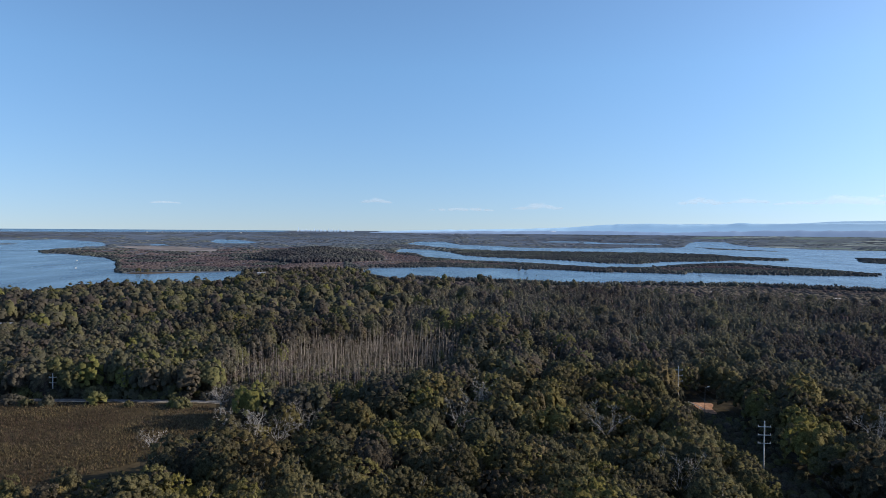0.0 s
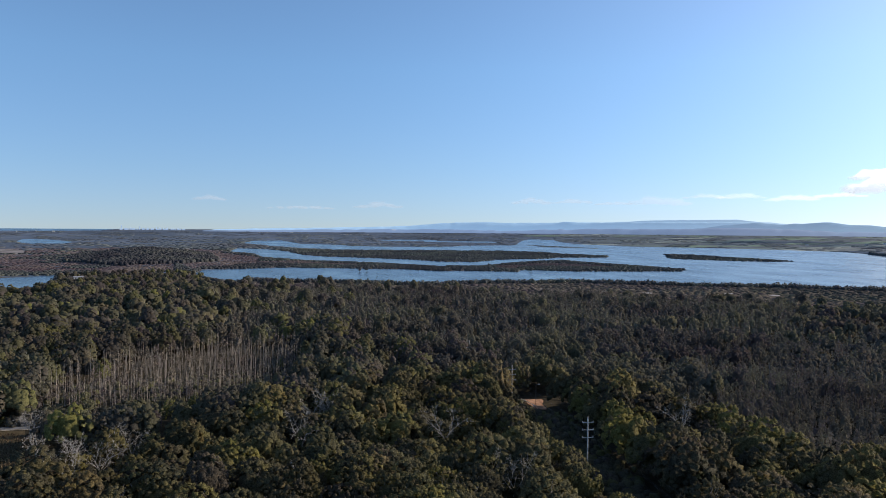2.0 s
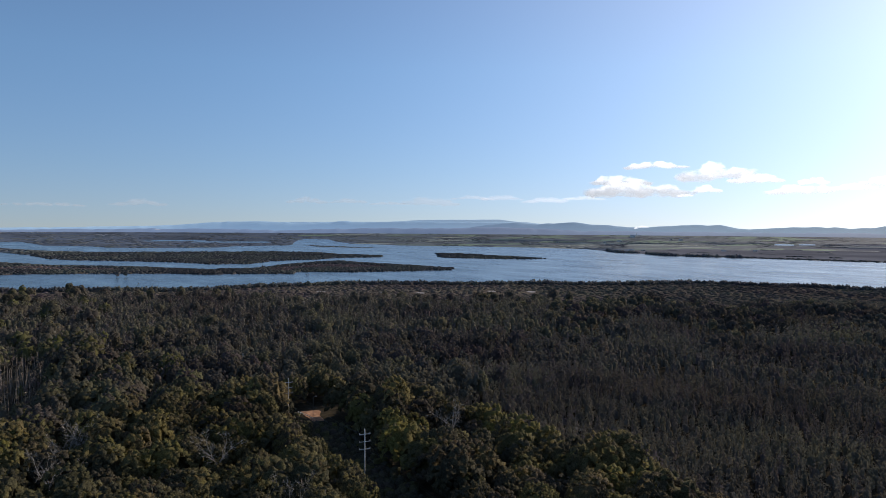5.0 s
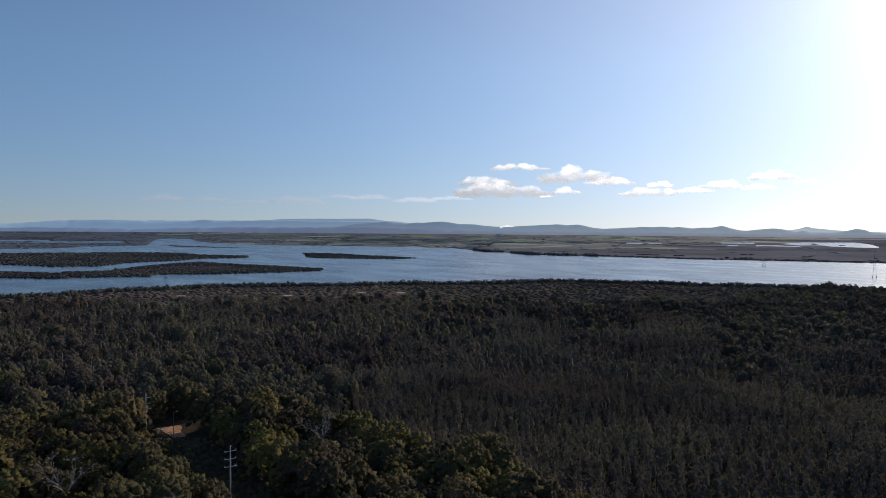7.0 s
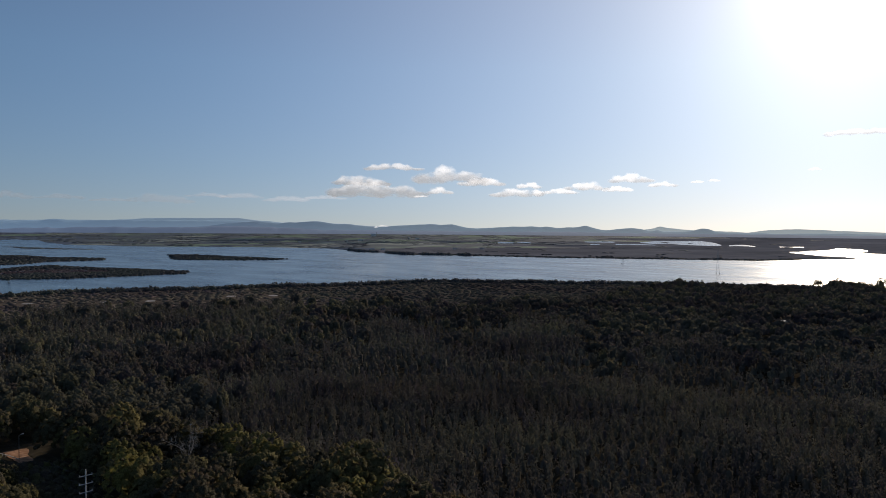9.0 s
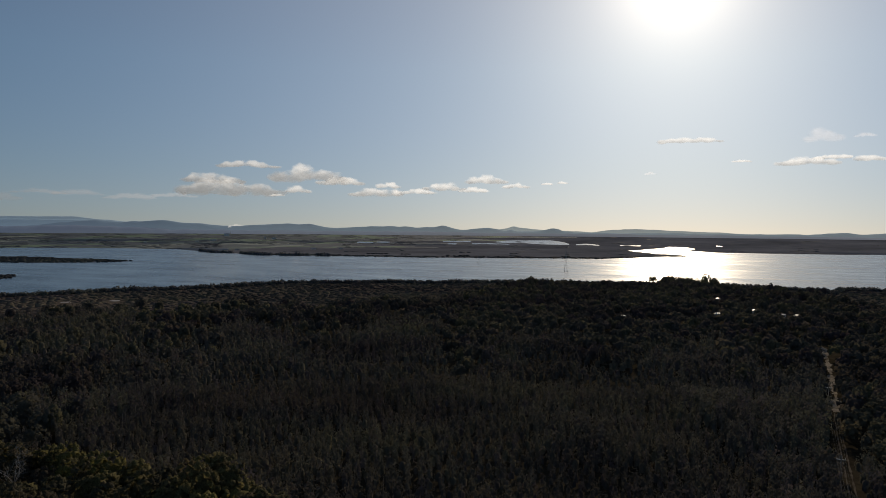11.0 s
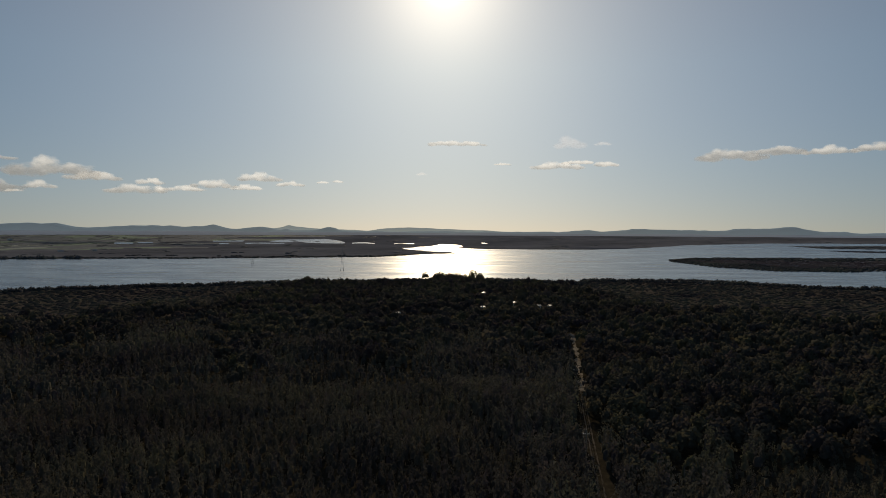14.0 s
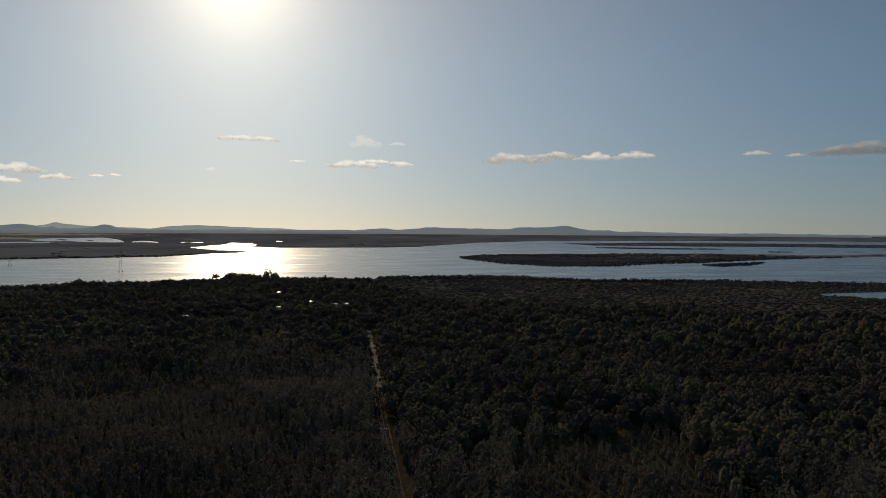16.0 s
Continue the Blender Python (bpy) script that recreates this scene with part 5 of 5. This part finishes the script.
stuff("dead_twigs", plant(TWIGS, *spots(x[m], y[m], 107, 0.7, 1.1), 108), LEAF_DRY, "grey-brown bare twigs of the dieback stand", "twigs")


def dead_gum(px, py, height, seed, spread=3.5, label="bleached dead gum tree with bare white branches"):
    """A bare tree: forked trunk, limbs and twigs."""
    rng = np.random.default_rng(seed)
    ob = new("dead_gum_tree")
    tagged(ob, label, "dead tree", "bleached dead gums")
    ob.location = (px, py, ground_at(px, py))
    fork = np.array((rng.normal(0, 0.4), rng.normal(0, 0.4), height * 0.45))
    t = new("trunk", mesh_of("trunk", *joined([prism((0, 0, -0.4), fork, 0.22, 0.13, 6)]), [DEAD_BARK], smooth=True))
    t.parent = ob
    for k in range(6):
        a = k * 1.05 + rng.uniform(-0.3, 0.3)
        bits, p, way = [], fork * rng.uniform(0.8, 1.0), unit(np.array((math.cos(a) * 0.8, math.sin(a) * 0.8, rng.uniform(0.7, 1.5))))
        length, rad = height * 0.2, 0.09
        for seg in range(3):
            q = p + way * length * rng.uniform(0.7, 1.1)
            bits.append(prism(p, q, rad, rad * 0.65, 4))
            for _ in range(4):
                w = unit(way + rng.normal(0, 0.55, 3))
                e = q + w * length * rng.uniform(0.35, 0.8)
                bits.append(prism(q, e, rad * 0.45, rad * 0.22, 3))
                for _ in range(4):
                    bits.append(prism(e, e + unit(w + rng.normal(0, 0.7, 3)) * length * rng.uniform(0.25, 0.6), 0.022, 0.01, 3))
            p, rad = q, rad * 0.65
            way = unit(way + rng.normal(0, 0.35, 3) + (0, 0, 0.1))
        limb = new("limb", mesh_of("limb", *joined(bits), [DEAD_BARK]))
        limb.parent = ob
    return ob


for k, (px, py, h) in enumerate(DEAD_GUMS):
    dead_gum(px, py, h, 120 + k)

# ---- power lines ----


def power_pole(px, py, z_top, arms, arm_width, turn=0.0, mat=CONCRETE_POLE, label="pale steel power pole with three crossarms above the trees"):
    g = ground_at(px, py)
    ob = new("power_pole")
    tagged(ob, label, "power pole", "power poles")
    ob.location, ob.rotation_euler = (px, py, g), (0, 0, radians(turn))
    h = z_top - g
    bm = bmesh.new()
    tube(bm, (0, 0, -0.5), (0, 0, h), 0.21, 0.15, 10)
    part("pole", bm, mat, ob)
    for k in range(arms):
        z = h - 1.5 - 2.05 * k
        bm = bmesh.new()
        box(bm, -arm_width / 2, -0.08, z - 0.09, arm_width / 2, 0.08, z + 0.09, 0.02)
        arm = part("crossarm", bm, GALVANISED, ob)
        for s in (-1, 1):
            bm = bmesh.new()
            tube(bm, (s * arm_width * 0.46, 0, z + 0.06), (s * arm_width * 0.46, 0, z + 0.45), 0.06, 0.06, 6)
            tube(bm, (s * arm_width * 0.46, 0, z + 0.2), (s * arm_width * 0.46, 0, z + 0.28), 0.11, 0.11, 8)
            part("insulator", bm, GALVANISED, arm)
    return ob


def wire(a, b, sag, radius=0.011):
    bm = bmesh.new()
    pts = [Vector(a).lerp(Vector(b), k / 14) - Vector((0, 0, sag * 4 * (k / 14) * (1 - k / 14))) for k in range(15)]
    for p, q in zip(pts, pts[1:]):
        tube(bm, p, q, radius, radius, 4)
    me = bpy.data.meshes.new("power_wire")
    bm.to_mesh(me)
    bm.free()
    me.materials.append(WIRE)
    return tagged(new("power_wire", me), "thin dark sagging overhead power wire", "wire", "overhead wires")


LINE = [(73.5, 88, 21.0), (80, 172, 21.3), (87, 256, 18.6), (94, 345, 17.0)]
for px, py, zt in LINE[1:3]:
    power_pole(px, py, zt, 3, 3.2, -5)
power_pole(*LINE[0], 3, 3.2, -5)
power_pole(LINE[3][0], LINE[3][1], LINE[3][2] - 3, 3, 3.2, -5)
for (ax, ay, az_), (bx, by, bz) in zip(LINE, LINE[1:]):
    drop = 3 if bz == 17.0 else 0
    for k in range(3):
        for s in (-1.47, 1.47):
            wire((ax + s, ay, az_ - 1.05 - 2.05 * k), (bx + s, by, bz - drop - 1.05 - 2.05 * k), 1.6)
TRACK_LINE = [(130, -15.5, 15.5), (240, -16.5, 15.5), (352, -18, 15.0)]
for px, py, zt in TRACK_LINE:
    power_pole(px, py, zt, 1, 2.4, 90, TIMBER, "weathered timber power pole with one crossarm beside a track")
for (ax, ay, az_), (bx, by, bz) in zip(TRACK_LINE, TRACK_LINE[1:]):
    for s in (-1.1, -0.4, 0.4, 1.1):
        wire((ax, ay + s, az_ - 1.1), (bx, by + s, bz - 1.1), 1.2)
power_pole(-146.7, 262, 12.8, 2, 2.8, 0, CONCRETE_POLE, "pale power pole with two crossarms by the road")
power_pole(-262, 258, 14.0, 2, 2.4, 0, CONCRETE_POLE, "pale power pole with two crossarms by the road")


def lamp_post(px, py, h):
    ob = new("lamp_post")
    tagged(ob, "slim grey lamp post beside a bare earth clearing", "lamp post")
    ob.location = (px, py, ground_at(px, py))
    bm = bmesh.new()
    tube(bm, (0, 0, -0.3), (0, 0, h), 0.11, 0.07, 8)
    part("post", bm, TIMBER, ob)
    bm = bmesh.new()
    tube(bm, (0, 0, h - 0.1), (1.0, 0, h + 0.15), 0.05, 0.04, 6)
    arm = part("arm", bm, GALVANISED, ob)
    bm = bmesh.new()
    box(bm, 0.8, -0.14, h + 0.08, 1.5, 0.14, h + 0.24, 0.03)
    part("lamp_head", bm, GALVANISED, arm)
    return ob


lamp_post(92, 243, 9.5)


def guard_rail(points):
    """A low white roadside rail on short posts."""
    ob = new("guard_rail")
    tagged(ob, "low white guard rail beside a bare earth road", "guard rail")
    ob.location = (points[0][0], points[0][1], ground_at(*points[0]))
    local = [Vector((x - points[0][0], y - points[0][1], 0.0)) for x, y in points]
    for p, q in zip(local, local[1:]):
        bm = bmesh.new()
        tube(bm, p + Vector((0, 0, 0.75)), q + Vector((0, 0, 0.75)), 0.14, 0.14, 6)
        part("rail", bm, WHITE_PAINT, ob)
        for k in range(3):
            f = p.lerp(q, k / 3)
            bm = bmesh.new()
            box(bm, f.x - 0.07, f.y - 0.07, -0.3, f.x + 0.07, f.y + 0.07, 0.85, 0.015)
            part("post", bm, WHITE_PAINT, ob)
    return ob


guard_rail([(91.4, 257.6), (92.6, 252.5), (93.2, 246.0)])

# ---- lattice towers standing in the river ----


def lattice_tower(px, py, h, turn):
    ob = new("transmission_tower")
    tagged(ob, "grey steel lattice transmission tower standing in the river", "pylon", "river pylons")
    ob.location, ob.rotation_euler = (px, py, 0), (0, 0, radians(turn))
    corner = [(-1, -1), (1, -1), (1, 1), (-1, 1)]

    def half(z):
        return 2.3 * (1 - z / h) ** 1.15 + 0.5

    for cx, cy in corner:
        bm = bmesh.new()
        tube(bm, (cx * half(0), cy * half(0), -3), (cx * half(0), cy * half(0), 2.2), 0.75, 0.6, 8)
        part("pier", bm, PYLON_STEEL, ob, "concrete pier in the water")
        bm = bmesh.new()
        zs = [2 + (h - 2) * k / 8 for k in range(9)]
        for z, w in zip(zs, zs[1:]):
            tube(bm, (cx * half(z), cy * half(z), z), (cx * half(w), cy * half(w), w), 0.1, 0.08, 4)
        part("leg", bm, PYLON_STEEL, ob)
    for (ax, ay), (bx, by) in zip(corner, corner[1:] + corner[:1]):
        bm = bmesh.new()
        for z, w in zip(zs, zs[1:]):
            tube(bm, (ax * half(z), ay * half(z), z), (bx * half(w), by * half(w), w), 0.055, 0.055, 3)
            tube(bm, (bx * half(z), by * half(z), z), (ax * half(w), ay * half(w), w), 0.055, 0.055, 3)
        part("bracing", bm, PYLON_STEEL, ob)
    for k, (z, w) in enumerate(((h - 10, 5.2), (h - 6, 4.4), (h - 2, 3.6))):
        bm = bmesh.new()
        for s in (-1, 1):
            for e in (-1, 1):
                tube(bm, (s * half(z), e * half(z), z), (s * w, 0, z + 0.2), 0.09, 0.07, 3)
                tube(bm, (s * half(z), e * half(z), z + 1.4), (s * w, 0, z + 0.2), 0.08, 0.06, 3)
        part("crossarm", bm, PYLON_STEEL, ob)
    return ob


lattice_tower(1361, 400, 44, 20)
tx, ty = at(66.57, 1739)
lattice_tower(float(tx), float(ty), 19, 20)

# ---- houses, sheds and yards ----


def house(px, py, turn, long_, wide, wall_h, roof_mat, label, category="house", name="house"):
    ob = new(name)
    tagged(ob, label, category)
    ob.location = (px, py, float(ground_at(px, py)) - 0.05)
    ob.rotation_euler = (0, 0, radians(turn))
    a, b, e = long_ / 2, wide / 2, 0.5
    bm = bmesh.new()
    box(bm, -a, -b, 0, a, b, wall_h, 0.03)
    body = part("wall", bm, WHITE_PAINT, ob)
    bm = bmesh.new()
    rise = wide * (0.13 if name == "house" else 0.24)
    prof = [(-b - e, wall_h - 0.15), (0, wall_h + rise), (b + e, wall_h - 0.15), (b + e, wall_h + 0.05), (0, wall_h + rise + 0.22), (-b - e, wall_h + 0.05)]
    ends = [[bm.verts.new((s * (a + e), q, z)) for q, z in prof] for s in (-1, 1)]
    for k in range(6):
        m = (k + 1) % 6
        bm.faces.new((ends[0][k], ends[0][m], ends[1][m], ends[1][k]))
    bm.faces.new(ends[0][::-1])
    bm.faces.new(ends[1])
    bmesh.ops.recalc_face_normals(bm, faces=bm.faces)
    part("roof", bm, roof_mat, ob)
    for s in (-1, 1):
        bm = bmesh.new()
        tri = [bm.verts.new((s * (a - 0.02), q, z)) for q, z in ((-b, wall_h), (b, wall_h), (0, wall_h + rise - 0.02))]
        tri2 = [bm.verts.new((s * (a - 0.15), q, z)) for q, z in ((-b, wall_h), (b, wall_h), (0, wall_h + rise - 0.02))]
        bm.faces.new(tri)
        bm.faces.new(tri2[::-1])
        for k in range(3):
            bm.faces.new((tri[k], tri2[k], tri2[(k + 1) % 3], tri[(k + 1) % 3]))
        bmesh.ops.recalc_face_normals(bm, faces=bm.faces)
        part("gable", bm, WHITE_PAINT, ob)
        for wx in (-0.6, 0.0, 0.6):
            if wx == 0 and s < 0:
                bm = bmesh.new()
                box(bm, -0.45, s * (b - 0.02), 0.05, 0.45, s * (b + 0.05), 2.1, 0.01)
                part("door", bm, TIMBER, body)
                continue
            bm = bmesh.new()
            box(bm, wx * a - 0.7, s * (b - 0.02), 1.0, wx * a + 0.7, s * (b + 0.04), 2.1, 0.01)
            part("window", bm, GLASS_DARK, body)
    return ob


for k, (hx, hy, turn) in enumerate(HOUSES):
    house(hx, hy, turn, (8 if hx > 0 else 12) - k % 2, 5 if hx > 0 else 8, 3.0 if hx > 0 else 2.9, ROOF_STEEL if hx > 0 else ROOF_DARK,
          "low white house with pale glinting metal roof among the trees" if hx > 0 else "low white house with grey metal roof among the trees")
SHEDS = [(46.3, 2627, 34, 3.5), (47.2, 2642, 26, 3.5), (53.1, 2760, 30, 3.2), (55.3, 2815, 24, 3.2), (45.4, 3830, 46, 7), (50, 4102, 36, 6), (49.3, 4110, 16, 7), (44.2, 3700, 24, 5), (40.5, 3600, 20, 5),
         (15.2, 2960, 16, 4)]
for az_, r_, l_, h_ in SHEDS:
    hx, hy = at(az_, r_)
    house(float(hx), float(hy), -az_, l_ * 0.6, 10, h_ * 0.7, ROOF_STEEL, "long white farm shed with pale metal roof on the plain", "shed", "farm_shed")
rng = np.random.default_rng(131)
TOWN = [(a, 4270) for a in np.arange(4.7, 6.9, 0.16)] + [(a, 4540) for a in np.arange(-1.8, 1.6, 0.22)] + [(a, 4600) for a in np.arange(-23, -15, 1.15)]
for a, r in TOWN:
    a, r = float(a + rng.uniform(-0.06, 0.06)), float(r + rng.uniform(-50, 50))
    hx, hy = at(a, r)
    house(float(hx), float(hy), -a + float(rng.uniform(-20, 20)), float(rng.uniform(6, 13)), 7, float(rng.uniform(1.6, 2.8)), ROOF_DARK, "small white building of a distant town", "building", "town_building")


def mill(az_, r_):
    hx, hy = at(az_, r_)
    house(float(hx), float(hy), -az_, 30, 18, 11, ROOF_DARK, "distant grey sugar mill shed with dark roof", "mill", "mill_shed")
    ob = new("chimney_stack")
    tagged(ob, "tall slim grey mill chimney on the plain", "chimney")
    ob.location = (float(hx) + 22, float(hy) - 8, ground_at(float(hx) + 22, float(hy) - 8))
    bm = bmesh.new()
    tube(bm, (0, 0, -1), (0, 0, 26), 1.7, 1.1, 12)
    part("stack", bm, CONCRETE_POLE, ob)
    bm = bmesh.new()
    tube(bm, (0, 0, 25), (0, 0, 26.6), 1.4, 1.4, 12)
    part("rim", bm, GALVANISED, ob)
    return ob


mill(46.4, 4390)

# ---- city towers on the horizon ----


def skyscraper(az_, height, width):
    hx, hy = at(az_, 4790)
    ob = new("skyscraper")
    tagged(ob, "high-rise tower of a city on the horizon, pale haze painted on", "skyscraper", "city skyline")
    ob.location = (float(hx), float(hy), ground_at(float(hx), float(hy)) - 1)
    ob.rotation_euler = (0, 0, radians(-az_))
    bm = bmesh.new()
    box(bm, -width / 2, -width / 2, 0, width / 2, width / 2, height * 0.92, 0.3)
    part("shaft", bm, TOWER_FACADE, ob)
    bm = bmesh.new()
    box(bm, -width / 3, -width / 3, height * 0.92, width / 3, width / 3, height, 0.2)
    part("crown_block", bm, TOWER_FACADE, ob)
    return ob


for a, h, w in ((-11.7, 30, 5), (-11.4, 13, 6), (-11.1, 16, 5), (-10.8, 12, 7), (-10.45, 24, 5), (-10.2, 14, 6), (-9.9, 17, 5), (-9.6, 13, 7), (-9.3, 20, 6), (-9.05, 18, 5), (-8.8, 13, 7), (-8.5, 17, 5), (-8.1, 11, 8), (-7.6, 9, 9)):
    skyscraper(a, h, w)
rng = np.random.default_rng(133)
for a in np.arange(-11.85, -7.2, 0.17):
    skyscraper(float(a + rng.uniform(-0.07, 0.07)), float(rng.uniform(6, 13)), float(rng.uniform(6, 11)))

# ---- boats and lone mangroves in the water ----


def sailing_boat(az_, r_, turn, length=5.5):
    hx, hy = at(az_, r_)
    ob = new("sailing_boat")
    tagged(ob, "small white moored sailing boat with bare mast", "boat", "moored boats")
    ob.location, ob.rotation_euler = (float(hx), float(hy), float(base(r_))), (0, 0, radians(turn))
    bm = bmesh.new()
    rings = []
    for s in np.linspace(-0.5, 0.5, 7):
        w = 1.6 * (1 - (max(s, -0.1) + 0.1) ** 2 / 0.36) + 0.05
        rings.append([bm.verts.new((s * length, q * w, z)) for q, z in ((-1, 1.1), (-0.7, 0.0), (0, -0.4), (0.7, 0.0), (1, 1.1))])
    for p, q in zip(rings, rings[1:]):
        for k in range(4):
            bm.faces.new((p[k], p[k + 1], q[k + 1], q[k]))
        bm.faces.new((p[4], p[0], q[0], q[4]))
    bm.faces.new(rings[0])
    bmesh.ops.recalc_face_normals(bm, faces=bm.faces)
    part("hull", bm, WHITE_PAINT, ob)
    bm = bmesh.new()
    box(bm, -length * 0.2, -0.9, 1.1, length * 0.15, 0.9, 1.8, 0.15)
    part("cabin", bm, WHITE_PAINT, ob)
    bm = bmesh.new()
    tube(bm, (0.5, 0, 1.1), (0.5, 0, 9), 0.08, 0.05, 6)
    part("mast", bm, GALVANISED, ob)
    bm = bmesh.new()
    tube(bm, (0.5, 0, 2.6), (-3.8, 0, 2.6), 0.1, 0.1, 6)
    part("boom", bm, GALVANISED, ob)
    ob.scale = (0.6, 0.6, 0.6)
    return ob


for a, r, t in ((-27.66, 1585, 30), (-27.73, 1302, 80), (19.9, 3640, 40)):
    sailing_boat(a, r, t)


def lone_mangrove(az_, r_, seed):
    hx, hy = at(az_, r_)
    ob = new("mangrove_tree")
    tagged(ob, "lone dark mangrove tree standing in shallow water", "tree", "lone mangroves")
    ob.location = (float(hx), float(hy), float(base(r_)))
    rng = np.random.default_rng(seed)
    t = new("trunk", mesh_of("trunk", *trunk_of(rng, 5, 0.2, 4, 1.5), [BARK]))
    c = new("crown", mesh_of("crown", *crown(rng, 3.4, 1.2, 6.2, 9, 16, 0.6), [LEAF_MANGROVE]))
    t.parent = c.parent = ob


for k, (a, r) in enumerate(((6.2, 1150), (6.75, 1155), (17.9, 1365), (16.8, 1350), (20.2, 1185))):
    lone_mangrove(a, r, 150 + k)

# ---- clouds: low fair-weather puffs far away ----


def cloud(az_, el, wide, high, seed, label="small white fair-weather cloud, low over the horizon", name="cloud", mat=CLOUD):
    """Billows heaped over a level base, grown into one hollow body. Bearing, height and size in degrees."""
    r = 4600
    cx, cy = at(az_, r)
    width, height = r * math.radians(wide), r * math.radians(high)
    rng = np.random.default_rng(seed)
    count = int(min(16, max(4, width / height * 2.4)))
    nx, nz = int(min(80, max(18, width / 7))), int(min(26, max(10, height / 5)))
    x, z = np.meshgrid(np.linspace(-0.6, 0.6, nx) * width, np.linspace(-0.65, 0.75, nz) * height, indexing="ij")
    field = np.full(x.shape, -9.0)
    for k in range(count):
        f = (k + 0.5) / count * 2 - 1 + rng.uniform(-0.14, 0.14)
        tall = (1 - 0.75 * abs(f) ** 2) * rng.uniform(0.4, 1.0)
        rx, rz = min(width * 0.32, height * rng.uniform(0.6, 1.2)) * (1 - 0.25 * abs(f)), height * 0.62 * tall
        z0 = -height * 0.3 + height * rng.uniform(0.0, 0.25) * (1 - abs(f))
        dz = z - z0
        field = np.maximum(field, 1 - ((x - f * width * 0.44) / rx) ** 2 - (dz / np.where(dz > 0, rz, height * 0.24)) ** 2)
    ruffle = np.array([noise.noise((p / height * 1.6 + seed, q / height * 2.2, 1.0)) + 0.5 * noise.noise((p / height * 4 + seed, q / height * 5, 4.0)) for p, q in zip(x.ravel().tolist(), z.ravel().tolist())]).reshape(x.shape)
    field = field + 0.45 * ruffle
    deep = 0.35 * height * np.sqrt(np.clip(field, 0, 1))
    keep = (field > -0.05).ravel()
    a, b = np.meshgrid(np.arange(nx - 1), np.arange(nz - 1), indexing="ij")
    quads = np.stack([a * nz + b, (a + 1) * nz + b, (a + 1) * nz + b + 1, a * nz + b + 1], -1).reshape(-1, 4)
    quads = quads[keep[quads].any(1)]
    v = np.concatenate([np.stack([x, -deep - 0.2, z], -1).reshape(-1, 3), np.stack([x, 0.5 * deep + 0.2, z], -1).reshape(-1, 3)])
    f = np.concatenate([quads, quads[:, ::-1] + nx * nz])
    used = np.unique(f)
    back = np.zeros(len(v), int)
    back[used] = np.arange(len(used))
    me = mesh_of(name, v[used], back[f], [mat], smooth=True)
    for key, values in (("body", np.clip(0.62 * field, -1, 1)), ("level", z / height + 0.5 * max(0.0, 1 - height / 110))):
        me.attributes.new(key, "FLOAT", "POINT").data.foreach_set("value", np.tile(values.ravel(), 2)[used].astype(np.float32))
    ob = new(name, me)
    ob.location, ob.rotation_euler = (float(cx), float(cy), 78 + r * math.tan(math.radians(el))), (0, 0, radians(-az_))
    return tagged(ob, label, "cloud", "low clouds")


# bearing, height above the horizon, width and height in degrees
CLOUDS = [(46.3, 3.4, 8.2, 1.7), (45.3, 4.0, 5.0, 1.0), (48.0, 5.16, 4.6, 0.8), (52.6, 4.5, 6.0, 1.6), (55.2, 4.0, 3.4, 0.9), (51.8, 3.2, 2.0, 0.65), (50.3, 2.73, 1.2, 0.25),
          (58.4, 3.15, 4.4, 0.95), (59.0, 3.65, 2.0, 0.6), (61.4, 3.2, 3.3, 0.6), (63.6, 3.6, 3.6, 0.8), (66.1, 3.34, 2.4, 0.5), (67.1, 4.2, 3.4, 0.85), (69.5, 3.7, 2.2, 0.55), (72.0, 3.85, 0.9, 0.25), (73.2, 3.95, 0.9, 0.3),
          (82.6, 7.15, 5.2, 0.65), (86.6, 5.42, 1.4, 0.3), (91.0, 5.3, 4.4, 0.8), (92.6, 5.55, 2.6, 0.5), (94.8, 5.38, 1.8, 0.65), (104.1, 5.96, 4.4, 1.4), (107.5, 6.16, 2.9, 1.15), (110.6, 5.9, 3.6, 0.75), (113.6, 6.0, 3.2, 0.8),
          (122.4, 5.87, 1.7, 0.45), (125.0, 5.62, 1.2, 0.35), (129.4, 6.0, 7.0, 1.3)]
for k, (a, e, w, h) in enumerate(CLOUDS):
    cloud(a, e, w, h, 200 + k)
FAINT = [(20.2, 2.25, 3.6, 0.62), (23.6, 2.25, 3.2, 0.5), (30.1, 2.35, 4.4, 1.0), (33.5, 2.6, 3.6, 0.45), (36.0, 2.62, 3.6, 0.6), (39.5, 2.45, 3.6, 0.65), (7.9, 1.88, 4.0, 0.65), (-5.5, 2.25, 2.4, 0.5), (-21.7, 1.86, 2.4, 0.26),
         (1.5, 1.63, 5.8, 0.4), (26.8, 2.1, 3.4, 0.4), (42.5, 2.6, 3.4, 0.5), (92.0, 7.1, 2.4, 1.2), (94.6, 6.95, 1.2, 0.4), (80.0, 4.6, 0.9, 0.3)]
for k, (a, e, w, h) in enumerate(FAINT):
    cloud(a, e, w, h, 260 + k, "faint thin grey cloud streak near the horizon", mat=CLOUD_FAINT)
for k, (a, e, w, h) in enumerate(((46.62, 0.22, 0.22, 0.3), (47.2, 0.3, 0.8, 0.22), (9.0, -0.15, 0.35, 0.2))):
    cloud(a, e, w, h, 290 + k, "white plume of smoke drifting over the plain", "smoke_plume", SMOKE)
